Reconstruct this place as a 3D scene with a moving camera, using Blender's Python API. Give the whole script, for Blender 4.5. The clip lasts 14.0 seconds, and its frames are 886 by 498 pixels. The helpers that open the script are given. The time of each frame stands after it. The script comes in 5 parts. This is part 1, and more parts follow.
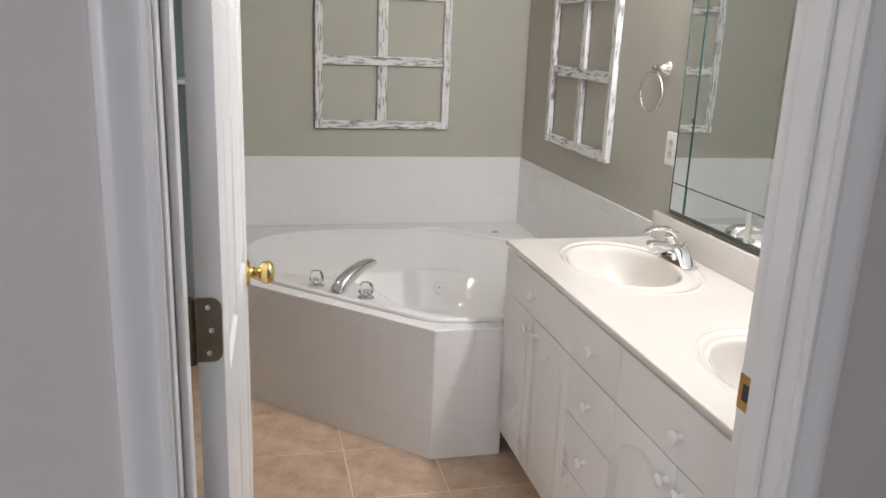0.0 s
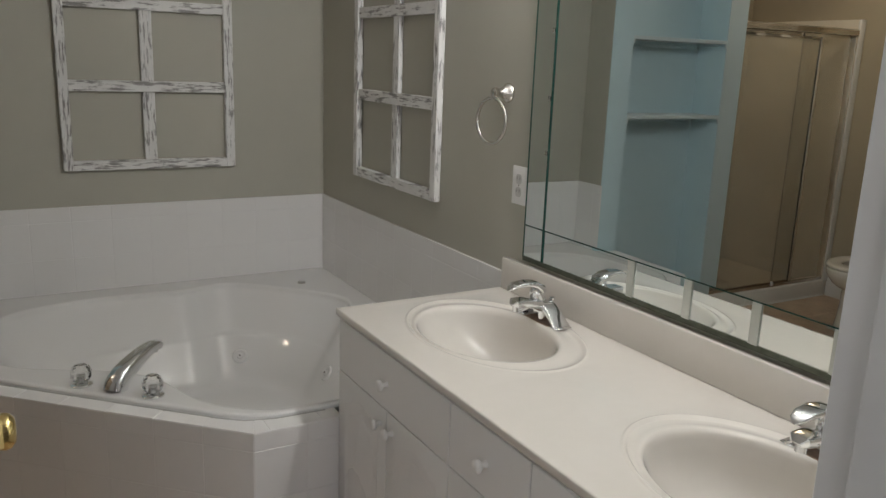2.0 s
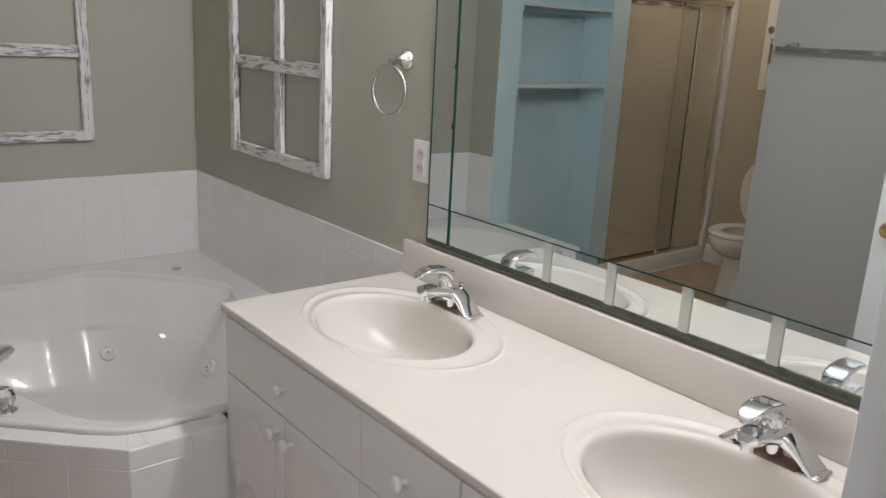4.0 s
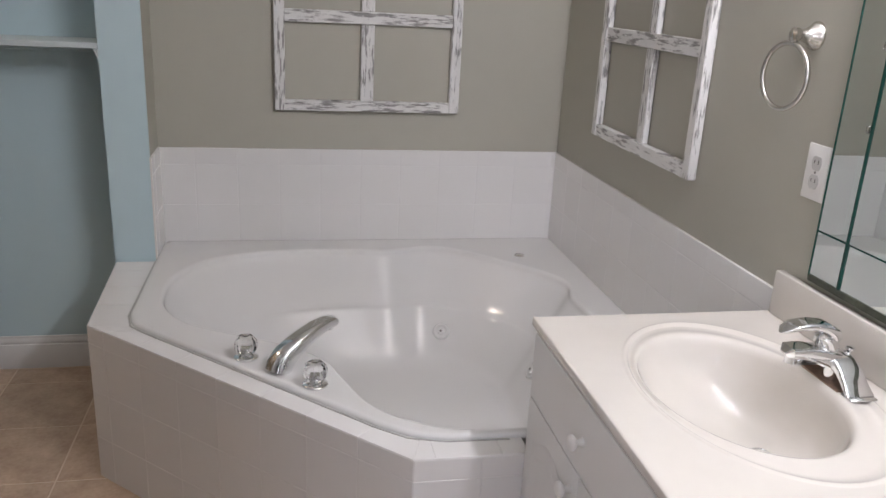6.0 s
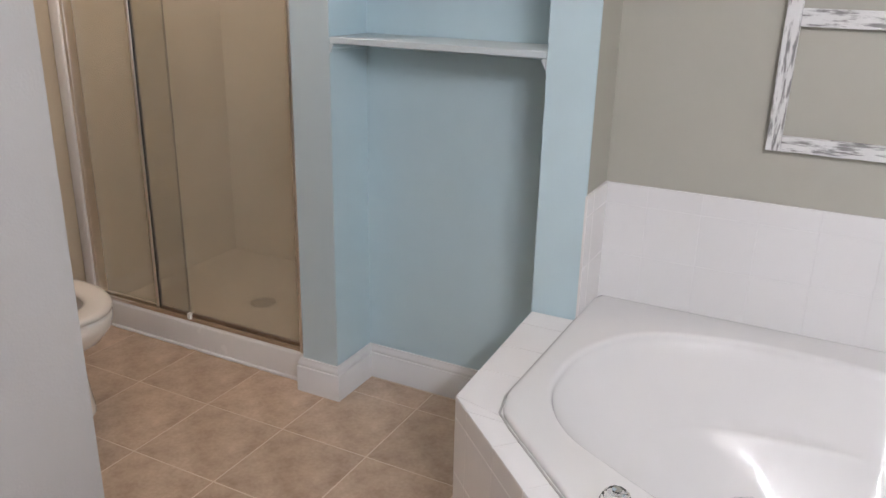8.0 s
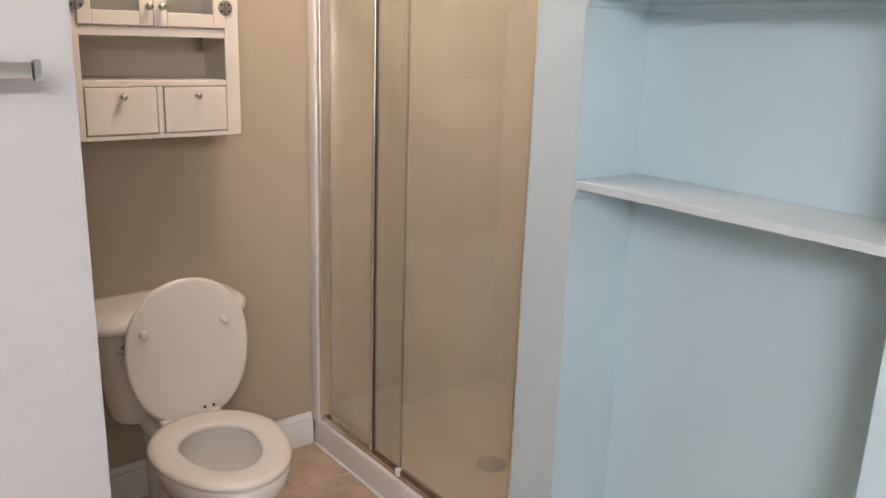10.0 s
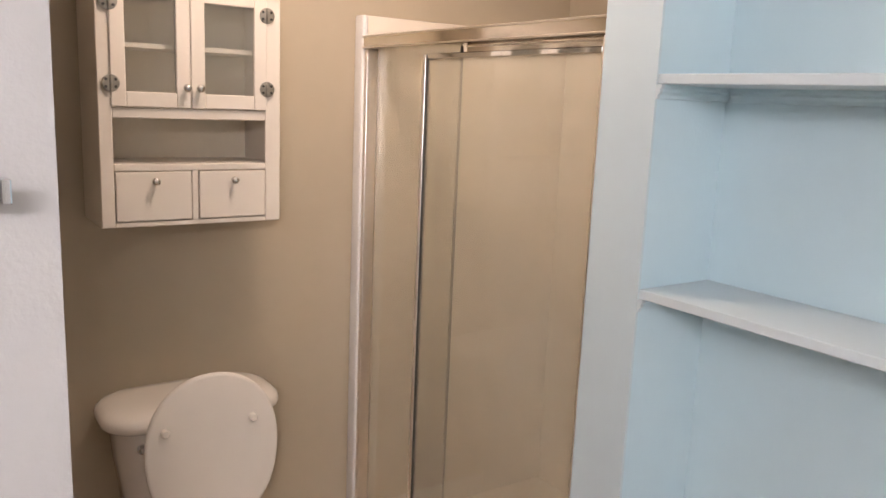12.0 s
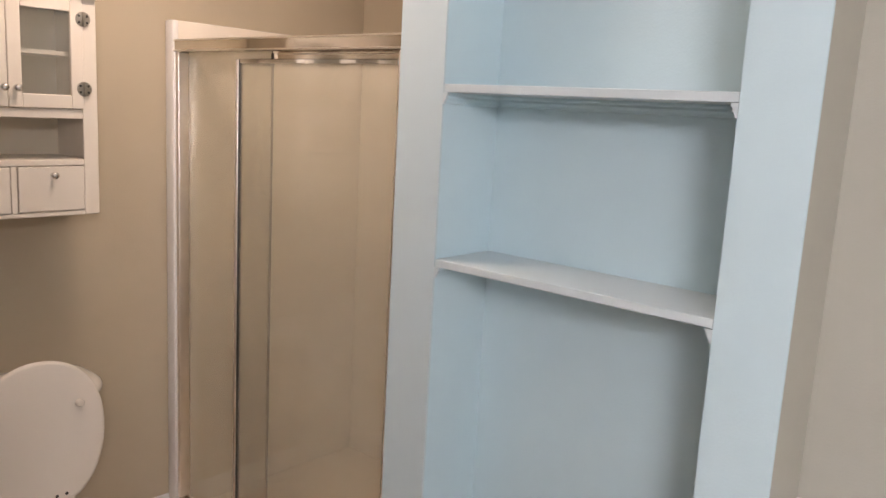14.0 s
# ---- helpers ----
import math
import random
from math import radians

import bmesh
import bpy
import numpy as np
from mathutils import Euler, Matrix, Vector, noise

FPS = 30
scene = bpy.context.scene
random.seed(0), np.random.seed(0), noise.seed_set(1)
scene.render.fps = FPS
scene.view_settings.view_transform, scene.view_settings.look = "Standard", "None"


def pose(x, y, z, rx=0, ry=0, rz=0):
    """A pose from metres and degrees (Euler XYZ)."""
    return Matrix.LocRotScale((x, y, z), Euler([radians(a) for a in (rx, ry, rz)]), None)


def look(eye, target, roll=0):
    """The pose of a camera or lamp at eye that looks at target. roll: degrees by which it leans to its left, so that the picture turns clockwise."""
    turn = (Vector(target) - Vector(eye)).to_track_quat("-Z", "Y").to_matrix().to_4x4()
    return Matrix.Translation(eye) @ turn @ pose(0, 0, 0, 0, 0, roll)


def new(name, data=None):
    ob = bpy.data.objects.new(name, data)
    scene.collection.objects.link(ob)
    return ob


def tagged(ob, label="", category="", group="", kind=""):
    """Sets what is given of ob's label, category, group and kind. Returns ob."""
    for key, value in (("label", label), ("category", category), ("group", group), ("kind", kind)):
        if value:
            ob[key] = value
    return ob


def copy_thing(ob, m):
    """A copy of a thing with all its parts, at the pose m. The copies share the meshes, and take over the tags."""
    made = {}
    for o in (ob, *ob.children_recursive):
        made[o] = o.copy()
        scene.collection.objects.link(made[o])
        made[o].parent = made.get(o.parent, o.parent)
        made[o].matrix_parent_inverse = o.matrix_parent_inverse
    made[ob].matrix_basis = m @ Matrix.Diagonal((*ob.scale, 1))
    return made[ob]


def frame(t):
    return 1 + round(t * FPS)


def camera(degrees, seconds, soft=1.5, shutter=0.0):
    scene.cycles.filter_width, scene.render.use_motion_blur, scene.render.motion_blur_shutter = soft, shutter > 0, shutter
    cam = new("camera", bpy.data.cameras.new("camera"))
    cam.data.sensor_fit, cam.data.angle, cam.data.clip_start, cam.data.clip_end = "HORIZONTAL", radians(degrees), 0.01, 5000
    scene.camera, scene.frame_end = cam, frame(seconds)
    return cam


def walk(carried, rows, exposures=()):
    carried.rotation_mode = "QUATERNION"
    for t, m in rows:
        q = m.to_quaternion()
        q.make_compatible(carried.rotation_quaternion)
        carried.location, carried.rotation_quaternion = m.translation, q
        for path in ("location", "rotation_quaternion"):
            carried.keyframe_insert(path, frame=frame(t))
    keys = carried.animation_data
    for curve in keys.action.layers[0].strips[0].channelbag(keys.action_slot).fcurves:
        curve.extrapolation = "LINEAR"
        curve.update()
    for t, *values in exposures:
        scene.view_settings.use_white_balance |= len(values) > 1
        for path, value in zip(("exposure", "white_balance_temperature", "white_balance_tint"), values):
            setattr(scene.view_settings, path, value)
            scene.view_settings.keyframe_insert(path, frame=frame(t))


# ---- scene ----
cam = camera(58.4, 14.0)
PATH = [
    (0, (-1.398, -4.054, 1.502), (-0.943, -2.179, 0.975), 2.3),
    (0.3, (-1.334, -3.993, 1.498), (-0.821, -2.131, 0.976), 1.6),
    (0.5, (-1.309, -3.946, 1.497), (-0.798, -2.082, 0.983), 0.7),
    (0.8, (-1.338, -3.851, 1.502), (-0.794, -1.992, 1.001), 1.0),
    (1, (-1.367, -3.786, 1.506), (-0.72, -1.956, 1.024), 1.9),
    (1.2, (-1.386, -3.728, 1.507), (-0.625, -1.946, 1.031), 2.1),
    (1.5, (-1.402, -3.642, 1.506), (-0.472, -1.934, 1.038), 2.7),
    (1.7, (-1.391, -3.575, 1.502), (-0.419, -1.886, 1.041), 3.0),
    (2, (-1.366, -3.481, 1.496), (-0.386, -1.8, 1.035), 2.1),
    (2.3, (-1.368, -3.425, 1.495), (-0.382, -1.748, 1.031), 2.0),
    (2.5, (-1.376, -3.395, 1.494), (-0.26, -1.804, 1.02), 2.9),
    (2.7, (-1.394, -3.366, 1.487), (-0.132, -1.89, 1.009), 3.5),
    (4.8, (-1.202, -3.221, 1.483), (-0.11, -1.656, 0.883), 0.2),
    (5, (-1.173, -3.198, 1.481), (-0.212, -1.548, 0.888), 0.8),
    (5.2, (-1.148, -3.193, 1.474), (-0.277, -1.495, 0.878), 1.5),
    (5.5, (-1.113, -3.171, 1.464), (-0.386, -1.408, 0.865), 2.0),
    (5.8, (-1.085, -3.07, 1.462), (-0.495, -1.265, 0.852), 2.8),
    (6, (-1.066, -2.993, 1.462), (-0.68, -1.132, 0.842), 3.0),
    (6.3, (-1.033, -2.896, 1.462), (-0.773, -1.007, 0.849), 2.6),
    (6.5, (-1.01, -2.83, 1.462), (-0.763, -0.942, 0.849), 2.6),
    (6.8, (-0.979, -2.722, 1.464), (-0.799, -0.831, 0.827), 1.7),
    (7, (-0.958, -2.647, 1.465), (-0.968, -0.754, 0.817), 0.7),
    (7.3, (-0.917, -2.53, 1.468), (-1.174, -0.66, 0.821), 0.8),
    (7.5, (-0.899, -2.45, 1.467), (-1.377, -0.621, 0.814), 1.5),
    (7.7, (-0.899, -2.366, 1.459), (-1.554, -0.596, 0.8), 1.3),
    (8, (-0.923, -2.24, 1.447), (-1.774, -0.558, 0.78), 1.3),
    (8.3, (-0.984, -2.125, 1.455), (-1.99, -0.516, 0.817), 2.1),
    (8.5, (-1.024, -2.051, 1.463), (-2.094, -0.481, 0.837), 2.3),
    (8.8, (-1.051, -1.943, 1.472), (-2.262, -0.473, 0.865), 2.0),
    (9, (-1.063, -1.869, 1.48), (-2.325, -0.446, 0.863), 1.0),
    (9.2, (-1.07, -1.781, 1.496), (-2.405, -0.421, 0.889), 1.0),
    (11.3, (-1.327, -1.38, 1.592), (-2.928, -0.254, 1.181), 2.6),
    (11.5, (-1.331, -1.377, 1.598), (-2.944, -0.263, 1.198), 2.5),
    (12, (-1.313, -1.392, 1.6), (-2.933, -0.28, 1.23), 2.4),
    (12.2, (-1.297, -1.401, 1.599), (-2.917, -0.285, 1.24), 2.2),
    (12.5, (-1.262, -1.419, 1.597), (-2.888, -0.307, 1.252), 2.3),
    (12.8, (-1.205, -1.447, 1.594), (-2.832, -0.333, 1.256), 2.4),
    (13, (-1.169, -1.468, 1.592), (-2.795, -0.353, 1.252), 2.3),
    (13.3, (-1.137, -1.495, 1.593), (-2.749, -0.362, 1.228), 2.1),
    (13.5, (-1.124, -1.521, 1.595), (-2.71, -0.357, 1.237), 2.2),
    (13.8, (-1.116, -1.585, 1.602), (-2.52, -0.221, 1.257), 3.0),
    (14, (-1.113, -1.632, 1.607), (-2.39, -0.133, 1.259), 3.1),
]
EXPOSURES = [(0.0, -0.28, 6200, 7), (0.5, -0.66, 6200, 5), (1.0, -0.90, 6200, 4), (1.5, -1.07, 6250, 4), (2.0, -1.24, 6300, 3), (2.5, -0.89, 6250, 5),
             (5.0, -0.70, 6000, 7), (5.5, -0.62, 5950, 8), (6.0, -0.58, 6020, 11), (6.5, -0.46, 6020, 11), (7.0, -0.36, 5950, 11), (7.5, -0.15, 5850, 10), (8.0, 0.05, 5900, 11), (9.0, 0.34, 6000, 12),
             (11.5, 0.47, 6250, 16), (13.3, 0.42, 6250, 15), (14.0, 0.29, 6250, 15)]
# Assumed place of an unseen window, chosen for the light on the casings.
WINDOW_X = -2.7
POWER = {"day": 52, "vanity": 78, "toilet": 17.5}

walk(cam, [(t, look(eye, target, roll)) for t, eye, target, roll in PATH], EXPOSURES)

# ---- world, sun and large lights ----
world = bpy.data.worlds.new("world")
scene.world = world
world.use_nodes = True
wn = world.node_tree.nodes
sky = wn.new("ShaderNodeTexSky")
sky.sky_type, sky.sun_disc = "NISHITA", False
sky.sun_elevation, sky.sun_rotation = radians(38), radians(200)
world.node_tree.links.new(sky.outputs[0], wn["Background"].inputs[0])
wn["Background"].inputs[1].default_value = 0.10


def lamp(name, kind, place, power, colour, **kw):
    data = bpy.data.lights.new(name, kind)
    data.energy, data.color = power, colour
    for key, value in kw.items():
        if key == "size":
            data.size = value
        elif key == "size_y":
            data.shape, data.size_y = "RECTANGLE", value
        elif key == "radius":
            data.shadow_soft_size = value
        elif key == "angle":
            data.angle = value
    ob = new(name, data)
    ob.matrix_world = place
    return ob


WARM = (1.0, 0.945, 0.955)
AMBER = (1.0, 0.79, 0.64)
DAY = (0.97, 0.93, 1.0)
BULB_Y = (-1.85, -2.07, -2.29, -2.51, -2.73)
BULB_X, BULB_Z = -0.125, 2.18
lamp("sun", "SUN", look((0, -12, 8), (0, -3, 0)), 2.0, (1, 0.95, 0.88), angle=radians(0.5))
# Area light added at the unseen window to bring bluish daylight to the doorway.
lamp("assumed_daylight", "AREA", look((WINDOW_X, -6.90, 1.5), (WINDOW_X, -3, 1.35)), POWER["day"], DAY, size=1.6, size_y=1.2)
for y in BULB_Y:
    lamp("vanity_bulb_light", "POINT", pose(BULB_X, y, BULB_Z), POWER["vanity"] / len(BULB_Y), WARM, radius=0.04)
lamp("ceiling_lamp_light", "POINT", pose(-2.92, -0.55, 2.335), POWER["toilet"], AMBER, radius=0.09)


# ---- materials ----
def material(name, colour, rough=0.5, metal=0.0, noise=0.0, noise_scale=8.0, bump=0.0, bump_scale=60.0, coat=0.0,
             trans=0.0, ior=1.45, emit=0.0, vary=0.0, tint=None):
    """A surface with broad and fine variation in colour, gloss and relief."""
    m = bpy.data.materials.new(name)
    m.use_nodes = True
    nt = m.node_tree
    N, L = nt.nodes, nt.links
    b = N["Principled BSDF"]
    b.inputs["Base Color"].default_value = (*colour, 1)
    b.inputs["Roughness"].default_value = rough
    b.inputs["Metallic"].default_value = metal
    b.inputs["IOR"].default_value = ior
    b.inputs["Coat Weight"].default_value = coat
    b.inputs["Coat Roughness"].default_value = 0.06
    b.inputs["Transmission Weight"].default_value = trans
    if emit:
        b.inputs["Emission Color"].default_value = (*colour, 1)
        b.inputs["Emission Strength"].default_value = emit
    co = N.new("ShaderNodeTexCoord").outputs["Object"]
    if noise:
        broad = N.new("ShaderNodeTexNoise")
        broad.inputs["Scale"].default_value, broad.inputs["Detail"].default_value = noise_scale, 5
        fine = N.new("ShaderNodeTexNoise")
        fine.inputs["Scale"].default_value, fine.inputs["Detail"].default_value = noise_scale * 9, 3
        add = N.new("ShaderNodeMath")
        add.operation = "MULTIPLY_ADD"
        add.inputs[1].default_value = 0.35
        ramp = N.new("ShaderNodeMapRange")
        ramp.inputs["From Min"].default_value, ramp.inputs["From Max"].default_value = 0.35, 1.0
        mix = N.new("ShaderNodeMix")
        mix.data_type = "RGBA"
        low = tint or tuple(c * (1 - noise) for c in colour)
        mix.inputs["A"].default_value = (*low, 1)
        mix.inputs["B"].default_value = (*[min(1, c * (1 + noise * 0.4)) for c in colour], 1)
        for n in (broad, fine):
            L.new(co, n.inputs["Vector"])
        L.new(fine.outputs[0], add.inputs[0])
        L.new(broad.outputs[0], add.inputs[2])
        L.new(add.outputs[0], ramp.inputs["Value"])
        L.new(ramp.outputs[0], mix.inputs["Factor"])
        last = mix.outputs["Result"]
        if vary:
            info = N.new("ShaderNodeObjectInfo")
            hsv = N.new("ShaderNodeHueSaturation")
            vr = N.new("ShaderNodeMapRange")
            vr.inputs["To Min"].default_value, vr.inputs["To Max"].default_value = 1 - vary, 1 + vary
            L.new(info.outputs["Random"], vr.inputs["Value"])
            L.new(vr.outputs[0], hsv.inputs["Value"])
            L.new(last, hsv.inputs["Color"])
            last = hsv.outputs[0]
        L.new(last, b.inputs["Base Color"])
        rr = N.new("ShaderNodeMapRange")
        rr.inputs["To Min"].default_value, rr.inputs["To Max"].default_value = rough * 0.85, min(1, rough * 1.2)
        L.new(broad.outputs[0], rr.inputs["Value"])
        L.new(rr.outputs[0], b.inputs["Roughness"])
    if bump:
        bn = N.new("ShaderNodeTexNoise")
        bn.inputs["Scale"].default_value, bn.inputs["Detail"].default_value = bump_scale, 4
        bu = N.new("ShaderNodeBump")
        bu.inputs["Strength"].default_value, bu.inputs["Distance"].default_value = bump, 0.002
        L.new(co, bn.inputs["Vector"])
        L.new(bn.outputs[0], bu.inputs["Height"])
        L.new(bu.outputs[0], b.inputs["Normal"])
    return m


M_TAUPE = material("taupe_wall_paint", (0.425, 0.413, 0.352), 0.6, noise=0.05, noise_scale=1.6, bump=0.25, bump_scale=170)
M_TAN = material("tan_wall_paint", (0.465, 0.395, 0.287), 0.6, noise=0.05, noise_scale=1.6, bump=0.25, bump_scale=170)
M_BLUE = material("blue_wall_paint", (0.535, 0.675, 0.725), 0.5, noise=0.05, noise_scale=1.5, bump=0.25, bump_scale=170)
M_WHITEWALL = material("white_wall_paint", (0.455, 0.448, 0.435), 0.5, noise=0.04, noise_scale=1.5, bump=0.25, bump_scale=170)
M_BEDWALL = material("pale_bedroom_paint", (0.60, 0.57, 0.56), 0.6, noise=0.05, noise_scale=1.5, bump=0.25, bump_scale=170)
M_CEIL = material("ceiling_paint", (0.78, 0.77, 0.75), 0.8, noise=0.04, noise_scale=2, bump=0.5, bump_scale=90)
M_TRIM = material("white_gloss_trim_paint", (0.78, 0.78, 0.78), 0.3, noise=0.03, noise_scale=3, bump=0.12, bump_scale=60)
M_DOOR = material("white_door_paint", (0.77, 0.77, 0.78), 0.3, noise=0.03, noise_scale=3, bump=0.12, bump_scale=50)
M_TILE = material("white_glazed_tile", (0.78, 0.77, 0.76), 0.12, noise=0.02, noise_scale=5, bump=0.10, bump_scale=22, vary=0.012)
M_GROUT = material("white_grout", (0.75, 0.74, 0.73), 0.8, noise=0.08, noise_scale=6, bump=0.3, bump_scale=200)
M_FLOOR = material("beige_floor_tile", (0.60, 0.465, 0.35), 0.32, noise=0.28, noise_scale=9.0, bump=0.25, bump_scale=40, vary=0.08, tint=(0.31, 0.21, 0.135))
M_FGROUT = material("tan_floor_grout", (0.70, 0.585, 0.47), 0.85, noise=0.12, noise_scale=9, bump=0.3, bump_scale=200)
M_ACRYL = material("white_acrylic", (0.72, 0.715, 0.705), 0.05, noise=0.015, noise_scale=2)
M_CAULK = material("grey_caulk", (0.42, 0.42, 0.40), 0.6, noise=0.1, noise_scale=20)
M_MARBLE = material("cream_cultured_marble", (0.66, 0.625, 0.575), 0.10, noise=0.05, noise_scale=3.5, coat=0.4)
M_LAMIN = material("white_thermofoil", (0.77, 0.765, 0.755), 0.28, noise=0.02, noise_scale=3)
M_SHELF = material("pale_shelf_paint", (0.56, 0.63, 0.655), 0.45, noise=0.05, noise_scale=4, bump=0.2, bump_scale=90)
# The blue wall paint again, greyed to carry warm light in its colour.
M_BLUE_WARMLIT = material("warm_lit_blue_wall_paint", (0.53, 0.625, 0.655), 0.5, noise=0.05, noise_scale=1.5, bump=0.25, bump_scale=170)
M_ALU = material("bright_anodised_aluminium", (0.86, 0.80, 0.72), 0.32, metal=1, noise=0.06, noise_scale=25)
M_ANTIQUE = material("antique_pewter", (0.36, 0.33, 0.28), 0.4, metal=0.8, noise=0.35, noise_scale=60)
# Brown that paints the warm shadow under the sink faucets.
M_FAUCET_SHADE = material("brown_faucet_shade", (0.30, 0.20, 0.14), 0.6, noise=0.5, noise_scale=60)
# Dark colour painting the shade inside the jet openings.
M_JET_SHADE = material("jet_opening_shade", (0.16, 0.15, 0.14), 0.5, noise=0.2)
M_SEAL = material("dark_rubber_seal", (0.055, 0.05, 0.04), 0.4, noise=0.2)
M_JAMB = material("tarnished_brown_metal", (0.24, 0.17, 0.12), 0.3, metal=0.7, noise=0.35, noise_scale=30)
# Dark fittings, and solid dark pieces painted as the shade inside holes.
M_DARK = material("dark_fittings_and_hole_shade", (0.05, 0.045, 0.04), 0.8, noise=0.1)
M_CHROME = material("polished_chrome", (0.83, 0.84, 0.85), 0.06, metal=1, noise=0.03, noise_scale=12)
M_NICKEL = material("brushed_nickel", (0.66, 0.64, 0.60), 0.25, metal=1, noise=0.05, noise_scale=30, bump=0.05, bump_scale=400)
M_BRASS = material("polished_brass", (0.86, 0.68, 0.30), 0.10, metal=1, noise=0.05, noise_scale=20)
M_BRONZE = material("tarnished_bronze", (0.17, 0.14, 0.10), 0.35, metal=1, noise=0.3, noise_scale=40)
M_CHANNEL = material("dark_channel", (0.10, 0.11, 0.08), 0.35, metal=0.6, noise=0.4, noise_scale=40)
M_WATER = material("bowl_water", (0.55, 0.55, 0.54), 0.02)
M_SATIN = material("satin_gold_aluminium", (0.78, 0.73, 0.66), 0.14, metal=1, noise=0.08, noise_scale=12)
M_CLEAR = material("clear_acrylic", (0.97, 0.97, 0.97), 0.02, trans=1.0, ior=1.49)
M_MIRROR = material("mirror_glass", (0.85, 0.895, 0.885), 0.0, metal=1)
M_MEDGE = material("green_glass_edge", (0.012, 0.065, 0.05), 0.15, noise=0.2, noise_scale=30)
M_FROST = material("frosted_strip", (0.56, 0.575, 0.525), 0.5, noise=0.06, noise_scale=30)
M_CERAM = material("bone_vitreous_china", (0.76, 0.71, 0.64), 0.10, noise=0.015, noise_scale=3, coat=0.5)
M_SEAT = material("bone_plastic_seat", (0.77, 0.71, 0.63), 0.22, noise=0.02, noise_scale=5)
M_BOWLIN = material("white_bowl_glaze", (0.66, 0.64, 0.62), 0.08, noise=0.03, noise_scale=5)
M_CAB = material("cream_cabinet_paint", (0.72, 0.655, 0.565), 0.35, noise=0.03, noise_scale=5, bump=0.1, bump_scale=80)
M_BACKPANEL = material("beige_cabinet_back", (0.76, 0.68, 0.54), 0.6, noise=0.05, noise_scale=5)
M_FIBER = material("almond_fibreglass", (0.77, 0.69, 0.58), 0.25, noise=0.03, noise_scale=3, coat=0.2)
M_CURB = material("white_fibreglass", (0.78, 0.76, 0.73), 0.25, noise=0.03, noise_scale=6)
M_PLATE = material("white_plastic", (0.80, 0.79, 0.77), 0.3, noise=0.02, noise_scale=10)
M_SLOT = material("grey_socket_face", (0.55, 0.54, 0.52), 0.4, noise=0.03, noise_scale=10)
M_BULB = material("warm_bulb_glass", (1.0, 0.86, 0.70), 0.3, emit=12.0)
M_SHADE = material("opal_glass_shade", (1.0, 0.80, 0.56), 0.3, emit=5.0)
M_CARPET = material("beige_carpet", (0.36, 0.32, 0.27), 0.95, noise=0.2, noise_scale=20, bump=0.8, bump_scale=300)
M_GRASS = material("outdoor_ground", (0.10, 0.13, 0.06), 0.95, noise=0.4, noise_scale=0.5)


def glass(name, colour, clear):
    """Thin clear pane: sees straight through and mirrors by angle, with a soft film."""
    m = bpy.data.materials.new(name)
    m.use_nodes = True
    N, L = m.node_tree.nodes, m.node_tree.links
    N.clear()
    out = N.new("ShaderNodeOutputMaterial")
    t = N.new("ShaderNodeBsdfTransparent")
    t.inputs[0].default_value = (*colour, 1)
    g = N.new("ShaderNodeBsdfGlossy")
    g.inputs["Roughness"].default_value = 0.03
    d = N.new("ShaderNodeBsdfDiffuse")
    d.inputs[0].default_value = (0.62, 0.57, 0.46, 1)
    nz = N.new("ShaderNodeTexNoise")
    nz.inputs["Scale"].default_value = 2.5
    mr = N.new("ShaderNodeMapRange")
    mr.inputs["To Min"].default_value, mr.inputs["To Max"].default_value = (1 - clear) * 0.7, (1 - clear) * 1.3
    L.new(N.new("ShaderNodeTexCoord").outputs["Object"], nz.inputs["Vector"])
    L.new(nz.outputs[0], mr.inputs["Value"])
    a, c = N.new("ShaderNodeMixShader"), N.new("ShaderNodeMixShader")
    L.new(mr.outputs[0], a.inputs[0])
    L.new(t.outputs[0], a.inputs[1])
    L.new(d.outputs[0], a.inputs[2])
    lw = N.new("ShaderNodeLayerWeight")
    lw.inputs["Blend"].default_value = 0.5
    p5 = N.new("ShaderNodeMath")
    p5.operation = "POWER"
    p5.inputs[1].default_value = 4.0
    f = N.new("ShaderNodeMapRange")
    f.inputs["To Min"].default_value, f.inputs["To Max"].default_value = 0.045, 0.90
    L.new(lw.outputs["Facing"], p5.inputs[0])
    L.new(p5.outputs[0], f.inputs["Value"])
    L.new(f.outputs[0], c.inputs[0])
    L.new(a.outputs[0], c.inputs[1])
    L.new(g.outputs[0], c.inputs[2])
    L.new(c.outputs[0], out.inputs[0])
    return m


M_SHGLASS = glass("shower_glass", (0.945, 0.925, 0.865), 0.70)
M_CABGLASS = glass("cabinet_glass", (0.93, 0.94, 0.93), 0.90)


